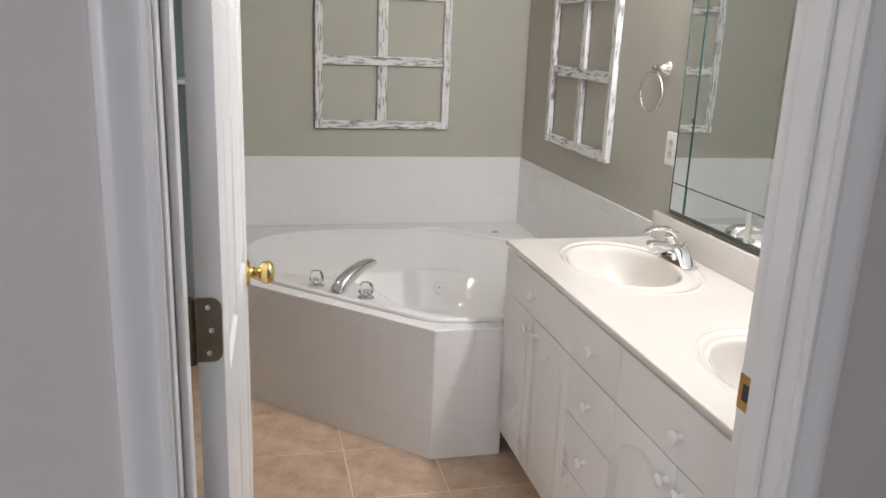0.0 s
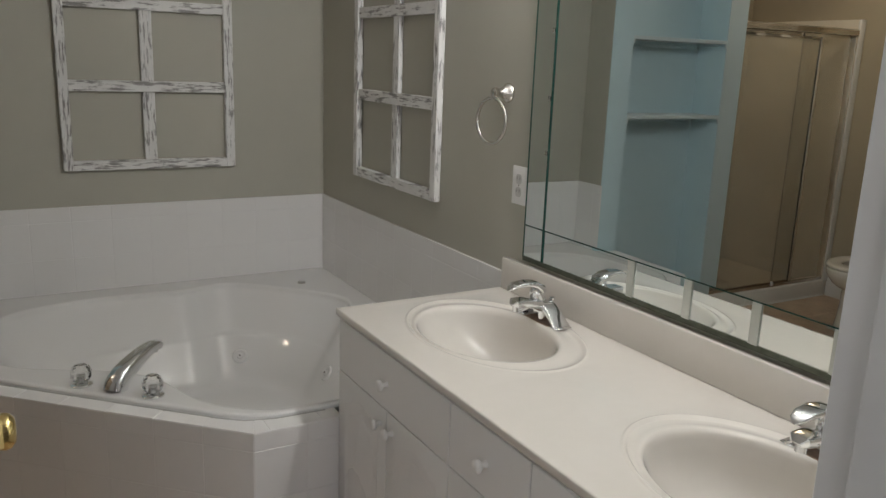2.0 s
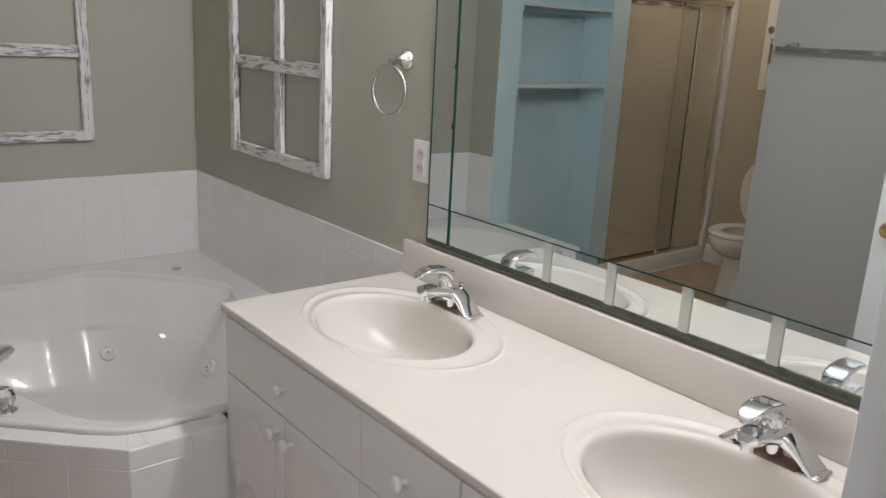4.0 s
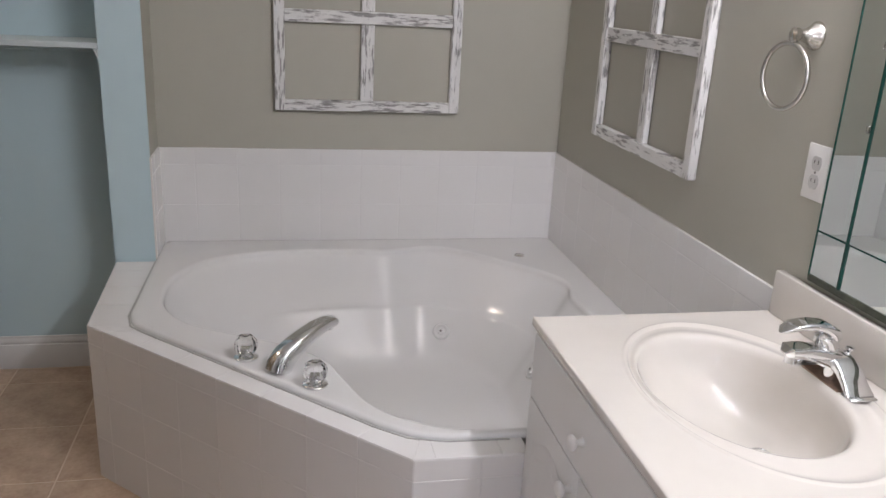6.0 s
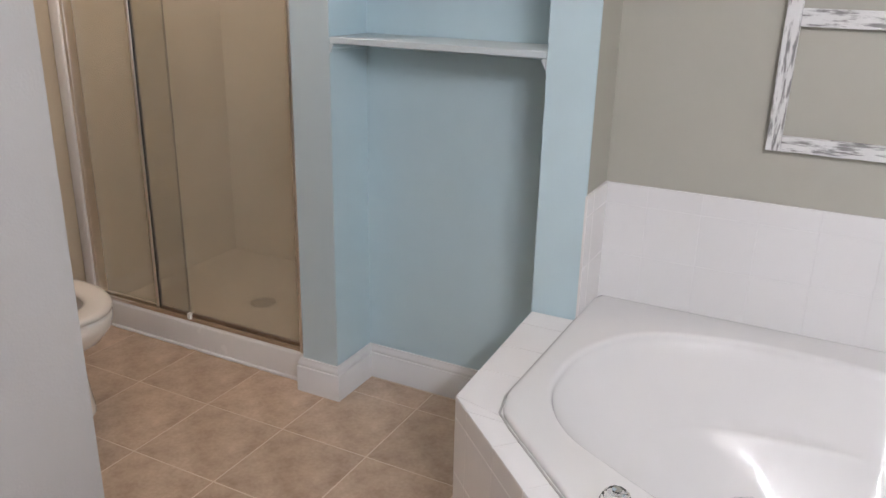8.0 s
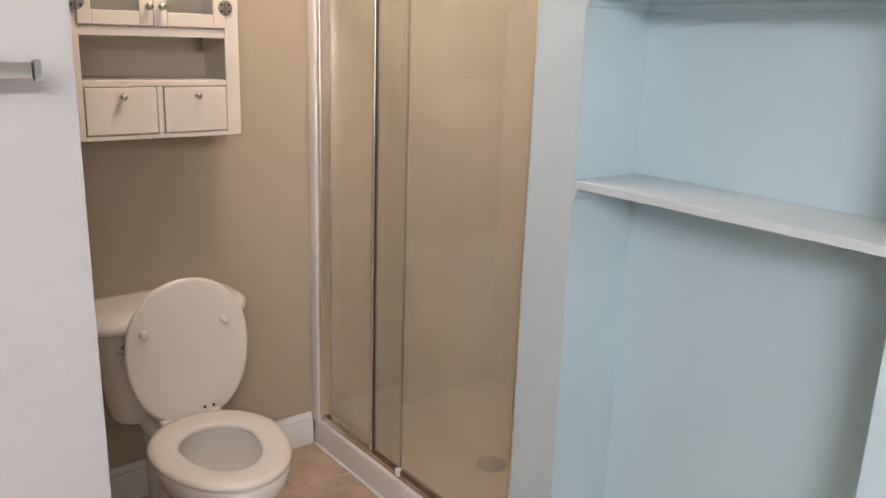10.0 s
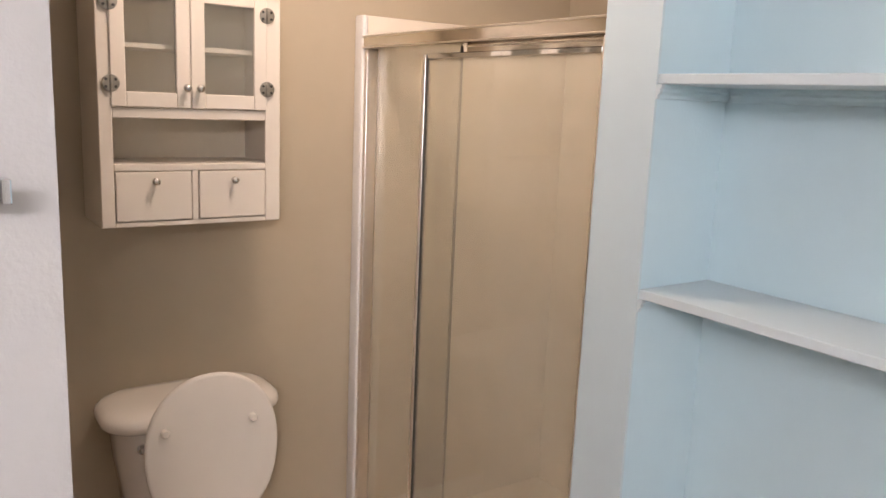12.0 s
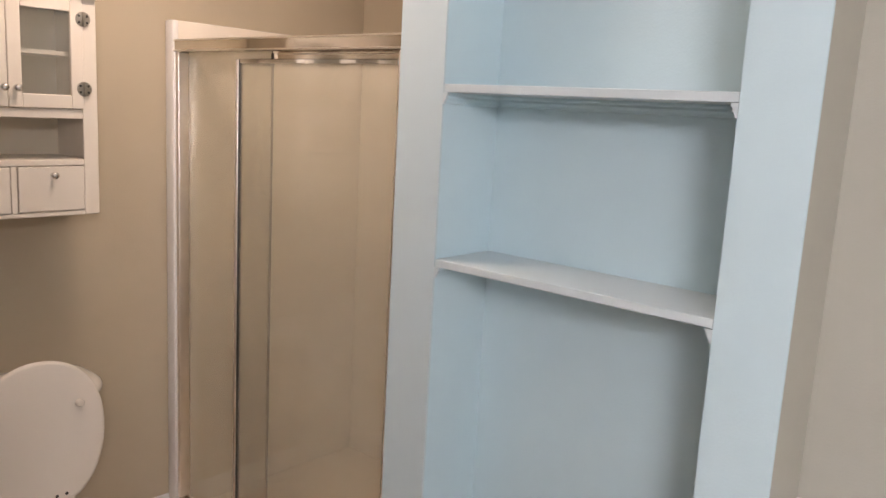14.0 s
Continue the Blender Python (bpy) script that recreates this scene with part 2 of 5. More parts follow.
def chippy(name, grain):
    """White paint flaking in streaks along the grain off dark wood."""
    m = material(name, (0.76, 0.755, 0.74), 0.65, noise=0.10, noise_scale=14, bump=0.2, bump_scale=90)
    N, L = m.node_tree.nodes, m.node_tree.links
    b = N["Principled BSDF"]
    old = b.inputs["Base Color"].links[0].from_socket
    co = N.new("ShaderNodeTexCoord")
    mp = N.new("ShaderNodeMapping")
    mp.inputs["Scale"].default_value = grain
    n1 = N.new("ShaderNodeTexNoise")
    n1.inputs["Scale"].default_value, n1.inputs["Detail"].default_value, n1.inputs["Roughness"].default_value = 1.0, 6, 0.62
    n2 = N.new("ShaderNodeTexNoise")
    n2.inputs["Scale"].default_value, n2.inputs["Detail"].default_value = 16.0, 3
    mul = N.new("ShaderNodeMath")
    mul.operation = "MULTIPLY_ADD"
    mul.inputs[1].default_value = 0.35
    r = N.new("ShaderNodeMapRange")
    r.inputs["From Min"].default_value, r.inputs["From Max"].default_value = 0.69, 0.79
    mix = N.new("ShaderNodeMix")
    mix.data_type = "RGBA"
    mix.inputs["B"].default_value = (0.27, 0.262, 0.255, 1)
    L.new(co.outputs["Object"], mp.inputs[0])
    L.new(mp.outputs[0], n1.inputs["Vector"])
    L.new(co.outputs["Object"], n2.inputs["Vector"])
    L.new(n2.outputs[0], mul.inputs[0])
    L.new(n1.outputs[0], mul.inputs[2])
    L.new(mul.outputs[0], r.inputs["Value"])
    L.new(r.outputs[0], mix.inputs["Factor"])
    L.new(old, mix.inputs["A"])
    L.new(mix.outputs["Result"], b.inputs["Base Color"])
    bu = N.new("ShaderNodeBump")
    bu.invert = True
    bu.inputs["Strength"].default_value, bu.inputs["Distance"].default_value = 0.6, 0.002
    L.new(r.outputs[0], bu.inputs["Height"])
    L.new(bu.outputs[0], b.inputs["Normal"])
    return m


M_CHIP_Z = chippy("chipped_white_upright", (105, 105, 13))
M_CHIP_H = chippy("chipped_white_crossbar", (13, 13, 105))


# ---- building helpers ----
def root_of(ob):
    while ob.parent:
        ob = ob.parent
    return ob


def finish(bm, smooth):
    bmesh.ops.recalc_face_normals(bm, faces=bm.faces)
    if smooth:
        for face in bm.faces:
            face.smooth = True
        limit = radians(smooth)
        for e in bm.edges:
            if len(e.link_faces) == 2 and e.calc_face_angle(0) > limit:
                e.smooth = False


def mesh_of(name, bm, mat, smooth=0):
    finish(bm, smooth)
    me = bpy.data.meshes.new(name)
    bm.to_mesh(me)
    bm.free()
    for m in (mat if isinstance(mat, (list, tuple)) else [mat]):
        me.materials.append(m)
    return me


def thing(name, label, category, place=(0, 0, 0), group=""):
    ob = new(name)
    ob.empty_display_size = 0.05
    ob.location = place
    return tagged(ob, label, category, group)


def part(name, bm, mat, parent, label="", smooth=0):
    """One mesh under a thing or a part; the bmesh is in world places."""
    o = root_of(parent).location
    bmesh.ops.translate(bm, vec=(-o[0], -o[1], -o[2]), verts=bm.verts)
    ob = new(name, mesh_of(name, bm, mat, smooth))
    ob.parent = parent
    return tagged(ob, label)


def structure(name, bm, mat, label, category="wall", smooth=0):
    ob = new(name, mesh_of(name, bm, mat, smooth))
    return tagged(ob, label, category, "", "structure")


def box(bm, x0, x1, y0, y1, z0, z1, bevel=0.0, seg=1):
    x0, x1, y0, y1, z0, z1 = min(x0, x1), max(x0, x1), min(y0, y1), max(y0, y1), min(z0, z1), max(z0, z1)
    vs = [bm.verts.new((x, y, z)) for z in (z0, z1) for x, y in ((x0, y0), (x1, y0), (x1, y1), (x0, y1))]
    fs = [bm.faces.new([vs[i] for i in q]) for q in ((3, 2, 1, 0), (4, 5, 6, 7), (0, 1, 5, 4), (1, 2, 6, 5), (2, 3, 7, 6), (3, 0, 4, 7))]
    if bevel:
        edges = list({e for f in fs for e in f.edges})
        bmesh.ops.bevel(bm, geom=edges, offset=bevel, segments=seg, affect="EDGES", profile=0.5)
    return vs


def bx(x0, x1, y0, y1, z0, z1, bevel=0.0, seg=1):
    bm = bmesh.new()
    box(bm, x0, x1, y0, y1, z0, z1, bevel, seg)
    return bm


def loft(bm, rings, closed=True, cap0=True, cap1=True):
    """Rings of equal length joined with quads."""
    rows = [[bm.verts.new(p) for p in ring] for ring in rings]
    n = len(rows[0])
    for a, b in zip(rows, rows[1:]):
        for i in range(n if closed else n - 1):
            j = (i + 1) % n
            bm.faces.new((a[i], a[j], b[j], b[i]))
    if cap0:
        bm.faces.new(rows[0][::-1])
    if cap1:
        bm.faces.new(rows[-1])
    return rows


def lathe(bm, centre, axis, profile, n=24):
    """profile: (distance along axis, radius)."""
    axis = Vector(axis).normalized()
    u = axis.orthogonal().normalized()
    v = axis.cross(u)
    c = Vector(centre)
    loft(bm, [[c + axis * d + (u * math.cos(a) + v * math.sin(a)) * max(r, 1e-4) for a in (2 * math.pi * k / n for k in range(n))] for d, r in profile])


def sweep(bm, points, sizes, n=14, up=(0, 0, 1), square=2.0):
    """A tube through points; sizes: (half width, half height) at each; square over 2 makes it boxier."""
    pts = [Vector(p) for p in points]
    rings = []
    for i, p in enumerate(pts):
        d = (pts[min(i + 1, len(pts) - 1)] - pts[max(i - 1, 0)]).normalized()
        side = d.cross(Vector(up))
        side = side.normalized() if side.length > 1e-4 else Vector((0, 1, 0))
        top = side.cross(d).normalized()
        w, h = sizes[i]
        ring = []
        for k in range(n):
            a = 2 * math.pi * k / n
            c, s = math.cos(a), math.sin(a)
            ring.append(p + side * w * math.copysign(abs(c) ** (2 / square), c) + top * h * math.copysign(abs(s) ** (2 / square), s))
        rings.append(ring)
    loft(bm, rings)


def torus(bm, centre, axis, R, r, n=40, m=10, start=0.0, end=2 * math.pi):
    axis = Vector(axis).normalized()
    u = axis.orthogonal().normalized()
    v = axis.cross(u)
    c = Vector(centre)
    full = abs(end - start - 2 * math.pi) < 1e-6
    rings = []
    for i in range(n + (0 if full else 1)):
        a = start + (end - start) * i / n
        d = u * math.cos(a) + v * math.sin(a)
        rings.append([c + d * (R + r * math.cos(b)) + axis * r * math.sin(b) for b in (2 * math.pi * k / m for k in range(m))])
    if full:
        rings.append(rings[0])
        rows = [[bm.verts.new(p) for p in ring] for ring in rings[:-1]]
        for i in range(n):
            a, b = rows[i], rows[(i + 1) % n]
            for k in range(m):
                bm.faces.new((a[k], a[(k + 1) % m], b[(k + 1) % m], b[k]))
    else:
        loft(bm, rings)


def prism(bm, outline, z0, z1, bevel=0.0):
    lo = [bm.verts.new((x, y, z0)) for x, y in outline]
    hi = [bm.verts.new((x, y, z1)) for x, y in outline]
    n = len(outline)
    bm.faces.new(lo[::-1])
    top = bm.faces.new(hi)
    for i in range(n):
        bm.faces.new((lo[i], lo[(i + 1) % n], hi[(i + 1) % n], hi[i]))
    if bevel:
        bmesh.ops.bevel(bm, geom=list(top.edges), offset=bevel, segments=2, affect="EDGES")


def profile_run(bm, profile, path, closed=False):
    """Moulding: profile (out, z) carried along a plan path; out is to the left of the way walked."""
    pts = [Vector((*p, 0)) for p in path]
    rings = []
    for i, p in enumerate(pts):
        a = (p - pts[i - 1]).normalized() if i else None
        b = (pts[i + 1] - p).normalized() if i < len(pts) - 1 else None
        na = Vector((-a.y, a.x, 0)) if a else None
        nb = Vector((-b.y, b.x, 0)) if b else None
        if na is None or nb is None:
            nrm, k = (nb if na is None else na), 1.0
        else:
            nrm = (na + nb).normalized()
            k = 1 / max(0.3, nrm.dot(na))
        rings.append([p + nrm * k * o + Vector((0, 0, z)) for o, z in profile])
    loft(bm, rings)


CEIL = 2.44
W = -3.66          # toilet wall
DOORWALL = -3.04   # inner face of the wall with the entry door
OUT = -3.16        # its bedroom face
JL, JR = -1.495, -0.660   # door opening
DOOR_H = 2.05
NICHE = (-2.362, -1.655)
BACK = 0.024       # back of the niche
FRONT = -0.20      # plane of the niche, pier and shower front
SH_BACK = 0.76

# ---- large structure ----
structure("floor", bx(W - 0.1, 0.1, -7.1, 0.86, -0.12, -0.0015), M_FGROUT, "tan grouted bed of the bathroom floor", "floor")
structure("carpet", bx(-4.2, 2.2, -7.1, OUT + 0.03, -0.008, 0.004), M_CARPET, "plain beige bedroom carpet", "floor")
bm = bx(-2.44, NICHE[0] - 0.001, BACK, 0.12, 0, CEIL)
box(bm, NICHE[1] + 0.001, 0.12, 0.0, 0.12, 0, CEIL)
box(bm, NICHE[0] - 0.001, NICHE[1] + 0.001, BACK, 0.12, 0, CEIL)
structure("wall_north", bm, [M_TAUPE], "taupe painted wall behind the corner tub", "wall")
structure("wall_niche_back", bx(NICHE[0] - 0.0005, NICHE[1] + 0.0005, BACK - 0.006, BACK - 0.0005, 0, CEIL), M_BLUE, "light blue painted back of the shelf niche", "wall")
structure("wall_east", bx(0.0, 0.12, DOORWALL, 0.0, 0, CEIL), M_TAUPE, "taupe painted wall over tub and vanity", "wall")
structure("wall_west", bx(W - 0.12, W, DOORWALL, SH_BACK + 0.1, 0, CEIL), M_TAN, "tan painted wall behind the toilet", "wall")
structure("wall_shower_back", bx(W, NICHE[0] - 0.19, SH_BACK, SH_BACK + 0.1, 0, CEIL), M_TAN, "tan painted wall above the shower", "wall")
structure("wall_shower_side", bx(-2.50, NICHE[0], FRONT + 0.006, BACK - 0.0065, 0, CEIL), M_BLUE, "light blue painted wall between shower and shelf niche", "wall")
structure("wall_shower_inner", bx(-2.500, -2.44, 0.12, SH_BACK, 0, CEIL), M_TAN, "tan side wall above the shower surround", "wall")
structure("wall_shelf_pier", bx(NICHE[1], -1.522, FRONT + 0.006, 0.0, 0, CEIL), M_TAUPE, "taupe painted stub wall beside the tub", "wall")
structure("wall_pier_face", bx(NICHE[1] - 0.003, -1.520, FRONT, FRONT + 0.006, 0, CEIL), M_BLUE, "light blue painted end of the stub wall", "wall")
structure("wall_pier_cheek", bx(NICHE[1] - 0.003, NICHE[1], FRONT + 0.006, BACK - 0.0065, 0, CEIL), M_BLUE, "light blue painted cheek of the shelf niche", "wall")
structure("wall_shower_face", bx(-2.503, NICHE[0] + 0.003, FRONT, FRONT + 0.006, 0, CEIL), M_BLUE_WARMLIT, "light blue painted face between shower and niche, greyed as if warm lit", "wall")
structure("wall_towel", bx(-2.37, -2.255, DOORWALL, -1.255, 0, CEIL), M_WHITEWALL, "white painted privacy wall by the toilet", "wall")
bm = bmesh.new()
for a, b, z0 in ((-4.2, JL - 0.02, 0), (JR + 0.02, 2.2, 0), (JL - 0.02, JR + 0.02, DOOR_H + 0.02)):
    box(bm, a, b, OUT + 0.004, DOORWALL, z0, CEIL)
structure("wall_south", bm, M_WHITEWALL, "white painted wall with the entry doorway", "wall")
bm = bmesh.new()
for a, b, z0 in ((-4.2, JL - 0.02, 0), (JR + 0.02, 2.2, 0), (JL - 0.02, JR + 0.02, DOOR_H + 0.02)):
    box(bm, a, b, OUT, OUT + 0.004, z0, CEIL)
structure("wall_bedroom", bm, M_BEDWALL, "pale grey blue painted bedroom wall round the doorway", "wall")
bm = bmesh.new()
box(bm, -4.3, -4.2, -7.1, OUT, 0, CEIL)
box(bm, 2.2, 2.3, -7.1, OUT, 0, CEIL)
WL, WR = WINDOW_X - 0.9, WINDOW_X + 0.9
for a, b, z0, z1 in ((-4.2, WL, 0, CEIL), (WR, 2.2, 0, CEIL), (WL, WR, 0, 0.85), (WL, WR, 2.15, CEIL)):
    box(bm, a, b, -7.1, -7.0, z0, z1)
structure("wall_bedroom_far", bm, M_BEDWALL, "unseen pale grey blue bedroom walls with an assumed window opening", "wall")
structure("ceiling", bx(-4.3, 2.3, -7.1, SH_BACK + 0.1, CEIL, CEIL + 0.1), M_CEIL, "white textured ceiling", "ceiling")
structure("ground", bx(-400, 400, -400, 400, -0.40, -0.20), M_GRASS, "grassy ground outside the bedroom window", "ground")
# Window out of view, added to go with the daylight lamp.
w = tagged(new("window_1"), "white framed bedroom window, assumed, out of view", "window", "", "structure")
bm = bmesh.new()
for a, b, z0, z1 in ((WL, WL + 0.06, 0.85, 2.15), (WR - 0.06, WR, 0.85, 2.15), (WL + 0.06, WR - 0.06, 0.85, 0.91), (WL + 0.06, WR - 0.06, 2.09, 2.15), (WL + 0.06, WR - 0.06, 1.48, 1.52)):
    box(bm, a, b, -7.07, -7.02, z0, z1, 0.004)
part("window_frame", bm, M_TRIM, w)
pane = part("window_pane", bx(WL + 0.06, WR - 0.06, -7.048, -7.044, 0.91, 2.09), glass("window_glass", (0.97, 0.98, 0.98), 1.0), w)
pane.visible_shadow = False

# doorway lining, stop and casings
d = tagged(new("door_1"), "white painted entry doorway lining and casing", "doorway", "", "structure")
bm = bmesh.new()
box(bm, JL - 0.018, JL, OUT, DOORWALL, 0, DOOR_H, 0.001)
box(bm, JR, JR + 0.018, OUT, DOORWALL, 0, DOOR_H, 0.001)
box(bm, JL - 0.018, JR + 0.018, OUT, DOORWALL, DOOR_H, DOOR_H + 0.018, 0.001)
part("door_jamb", bm, M_TRIM, d)
bm = bmesh.new()
box(bm, JL, JL + 0.011, OUT + 0.035, DOORWALL - 0.038, 0, DOOR_H, 0.003, 2)
box(bm, JR - 0.011, JR, OUT + 0.035, DOORWALL - 0.038, 0, DOOR_H, 0.003, 2)
box(bm, JL + 0.011, JR - 0.011, OUT + 0.035, DOORWALL - 0.038, DOOR_H - 0.011, DOOR_H, 0.003)
part("door_stop", bm, M_TRIM, d)
CASING = [(0.004, 0.0), (0.004, 0.009), (0.008, 0.013), (0.014, 0.013), (0.018, 0.009), (0.024, 0.010), (0.036, 0.014), (0.046, 0.017), (0.054, 0.018), (0.061, 0.016), (0.064, 0.011), (0.064, 0.0)]


def casing(side, wall_y, out):
    """side: -1 left jamb, 1 right; out: -1 towards the bedroom, 1 into the bathroom."""
    bm = bmesh.new()
    x = JL if side < 0 else JR
    rings = []
    for z, cut in ((0.0, 0), (DOOR_H, 1)):
        rings.append([(x + side * o, wall_y + out * h, z + (o if cut else 0)) for o, h in CASING])
    loft(bm, rings)
    return bm


for side in (-1, 1):
    part("casing_leg", casing(side, OUT, -1), M_TRIM, d, smooth=35)
part("casing_leg", casing(-1, DOORWALL, 1), M_TRIM, d, smooth=35)
bm = bmesh.new()
loft(bm, [[(JL - o, OUT - h, DOOR_H + o) for o, h in CASING], [(JR + o, OUT - h, DOOR_H + o) for o, h in CASING]])
part("casing_head", bm, M_TRIM, d, smooth=35)
bm = bmesh.new()
box(bm, JR - 0.0015, JR + 0.001, DOORWALL - 0.035, DOORWALL + 0.0, 0.945, 1.005, 0.0006)
part("strike_plate", bm, M_BRASS, d, "worn brass strike plate")
# No hole is cut: a dark block paints its shade.
bm = bmesh.new()
box(bm, JR - 0.0022, JR - 0.0012, DOORWALL - 0.026, DOORWALL - 0.012, 0.962, 0.990)
part("strike_hole", bm, M_DARK, d, "dark patch for the shade in the latch hole")

# baseboards
BASE = [(0.0, 0.0), (0.015, 0.0), (0.015, 0.094), (0.0135, 0.097), (0.0095, 0.0985), (0.0095, 0.102), (0.012, 0.106), (0.0115, 0.112), (0.008, 0.119), (0.006, 0.124), (0.006, 0.130), (0.0, 0.130)]


def baseboard(path, label="white moulded baseboard"):
    bm = bmesh.new()
    profile_run(bm, BASE, path)
    return structure("baseboard", bm, M_TRIM, label, "baseboard", 30)


baseboard([(-1.66, BACK - 0.006), (NICHE[0] + 0.003, BACK - 0.006), (NICHE[0] + 0.003, FRONT), (-2.508, FRONT), (-2.508, -0.157)][::-1][::-1], "white moulded baseboard round the shelf niche")
baseboard([(W, -0.160), (W, DOORWALL)], "white moulded baseboard behind the toilet")
baseboard([(-2.255, DOORWALL), (-2.255, -1.255), (-2.37, -1.255), (-2.37, DOORWALL)][::-1], "white moulded baseboard on the privacy wall")
baseboard([(W, DOORWALL), (-2.37, DOORWALL)], "white moulded baseboard in the toilet area")
baseboard([(-2.255, DOORWALL), (JL - 0.066, DOORWALL)], "white moulded baseboard beside the doorway")

# ---- corner tub ----
CORNER, LEFT = Vector((-0.804, -1.540, 0)), Vector((-1.632, -0.757, 0))
RIM = [(-0.004, -0.004), (-1.518, -0.004), (-1.520, -0.205), (-1.524, -0.70), (-1.505, -0.775), (-1.46, -0.825), (-0.862, -1.400), (-0.80, -1.448), (-0.72, -1.470), (-0.575, -1.475), (-0.004, -1.475)]
BASIN = [(-0.62, -0.128), (-0.71, -0.149), (-0.84, -0.134), (-1.09, -0.138), (-1.32, -0.215), (-1.43, -0.38), (-1.45, -0.56), (-1.42, -0.69), (-1.34, -0.80), (-1.22, -0.875), (-1.08, -0.955),
         (-0.975, -1.055), (-0.93, -1.17), (-0.88, -1.30), (-0.79, -1.395), (-0.66, -1.445), (-0.45, -1.44), (-0.25, -1.36), (-0.145, -1.20), (-0.12, -1.0), (-0.125, -0.83),
         (-0.132, -0.665), (-0.105, -0.53), (-0.16, -0.41), (-0.29, -0.27), (-0.42, -0.150), (-0.52, -0.105)]
FLOOR_PTS = [(-0.62, -0.33), (-0.85, -0.35), (-1.04, -0.42), (-1.13, -0.53), (-1.12, -0.65), (-1.04, -0.75), (-0.95, -0.85), (-0.86, -0.98), (-0.80, -1.10), (-0.74, -1.20), (-0.62, -1.26), (-0.46, -1.25), (-0.34, -1.16), (-0.29, -1.0), (-0.29, -0.8), (-0.30, -0.62), (-0.33, -0.48), (-0.41, -0.37), (-0.51, -0.33)]
MID = Vector((-0.70, -0.76))


def spline(points, n_each=8):
    pts = [Vector(p) for p in points]
    out = []
    n = len(pts)
    for i in range(n):
        a, b, c, d_ = pts[i - 1], pts[i], pts[(i + 1) % n], pts[(i + 2) % n]
        for k in range(n_each):
            t = k / n_each
            out.append(0.5 * ((2 * b) + (c - a) * t + (2 * a - 5 * b + 4 * c - d_) * t * t + (3 * b - a - 3 * c + d_) * t ** 3))
    return out


def polar(points, n=160):
    """Distance of a closed outline from MID at n even angles."""
    res = []
    m = len(points)
    for k in range(n):
        a = 2 * math.pi * k / n
        dx, dy = math.cos(a), math.sin(a)
        best = 0.0
        for i in range(m):
            p, q = Vector(points[i]) - MID, Vector(points[(i + 1) % m]) - MID
            ex, ey = q.x - p.x, q.y - p.y
            den = dx * ey - dy * ex
            if abs(den) < 1e-9:
                continue
            t = (p.x * ey - p.y * ex) / den
            s = (p.x * dy - p.y * dx) / den
            if -1e-6 <= s <= 1 + 1e-6 and t > best:
                best = t
        res.append(best)
    return res


NT = 200
tub = thing("corner_bathtub", "glossy white acrylic corner whirlpool bathtub sunk in a tiled surround", "bathtub", (-0.70, -0.76, 0.0))
rim_r, bas_r, flo_r = polar(RIM, NT), polar(spline(BASIN), NT), [0.78 * v for v in polar(spline(FLOOR_PTS), NT)]


def tub_ring(radii, z):
    return [(MID.x + math.cos(2 * math.pi * k / NT) * r, MID.y + math.sin(2 * math.pi * k / NT) * r, z) for k, r in enumerate(radii)]


bm = bmesh.new()
mixr = lambda a, b, t: [x * (1 - t) + y * t for x, y in zip(a, b)]
rings = [tub_ring(rim_r, 0.4985), tub_ring(rim_r, 0.506), tub_ring([r - 0.003 for r in rim_r], 0.511), tub_ring([r - 0.010 for r in rim_r], 0.5135)]
rings += [tub_ring([r - 0.022 for r in rim_r], 0.5125)]
rings += [tub_ring([b + 0.012 for b in bas_r], 0.5128)]
for out, z in ((0.005, 0.5122), (0.001, 0.5105), (-0.0025, 0.5075), (-0.0048, 0.5030), (-0.0060, 0.4980), (-0.0075, 0.4930), (-0.0115, 0.4865), (-0.019, 0.477)):
    rings.append(tub_ring([b + out for b in bas_r], z))
base_r = [b - 0.019 for b in bas_r]


def ledge(k, size):
    """The moulded seat crease: only on the back and on the far side."""
    a = math.degrees(2 * math.pi * k / NT)
    return 0.8 * size * max(math.exp(-((a - 69) / 12) ** 2), math.exp(-((a - 117) / 14) ** 2))


PROFILE = [(0.040, 0.461, 0), (0.090, 0.442, 0), (0.150, 0.420, 0), (0.220, 0.396, 0), (0.290, 0.373, 0), (0.360, 0.349, 0), (0.395, 0.336, 0.001), (0.410, 0.332, 0.010), (0.425, 0.328, 0.014), (0.450, 0.319, 0.011), (0.510, 0.296, 0.004), (0.570, 0.274, 0.001),
           (0.630, 0.251, 0), (0.690, 0.228, 0), (0.750, 0.205, 0), (0.800, 0.187, 0), (0.840, 0.175, 0), (0.890, 0.165, 0), (0.94, 0.158, 0), (1.0, 0.154, 0)]
for t, z, s_ in PROFILE:
    rings.append(tub_ring([r - ledge(k, s_) for k, r in enumerate(mixr(base_r, flo_r, t))], z))
for f_ in (0.92, 0.75, 0.5, 0.25, 0.05):
    rings.append(tub_ring([r * f_ for r in flo_r], 0.152))
loft(bm, rings, cap0=False, cap1=True)
part("shell", bm, M_ACRYL, tub, smooth=50)


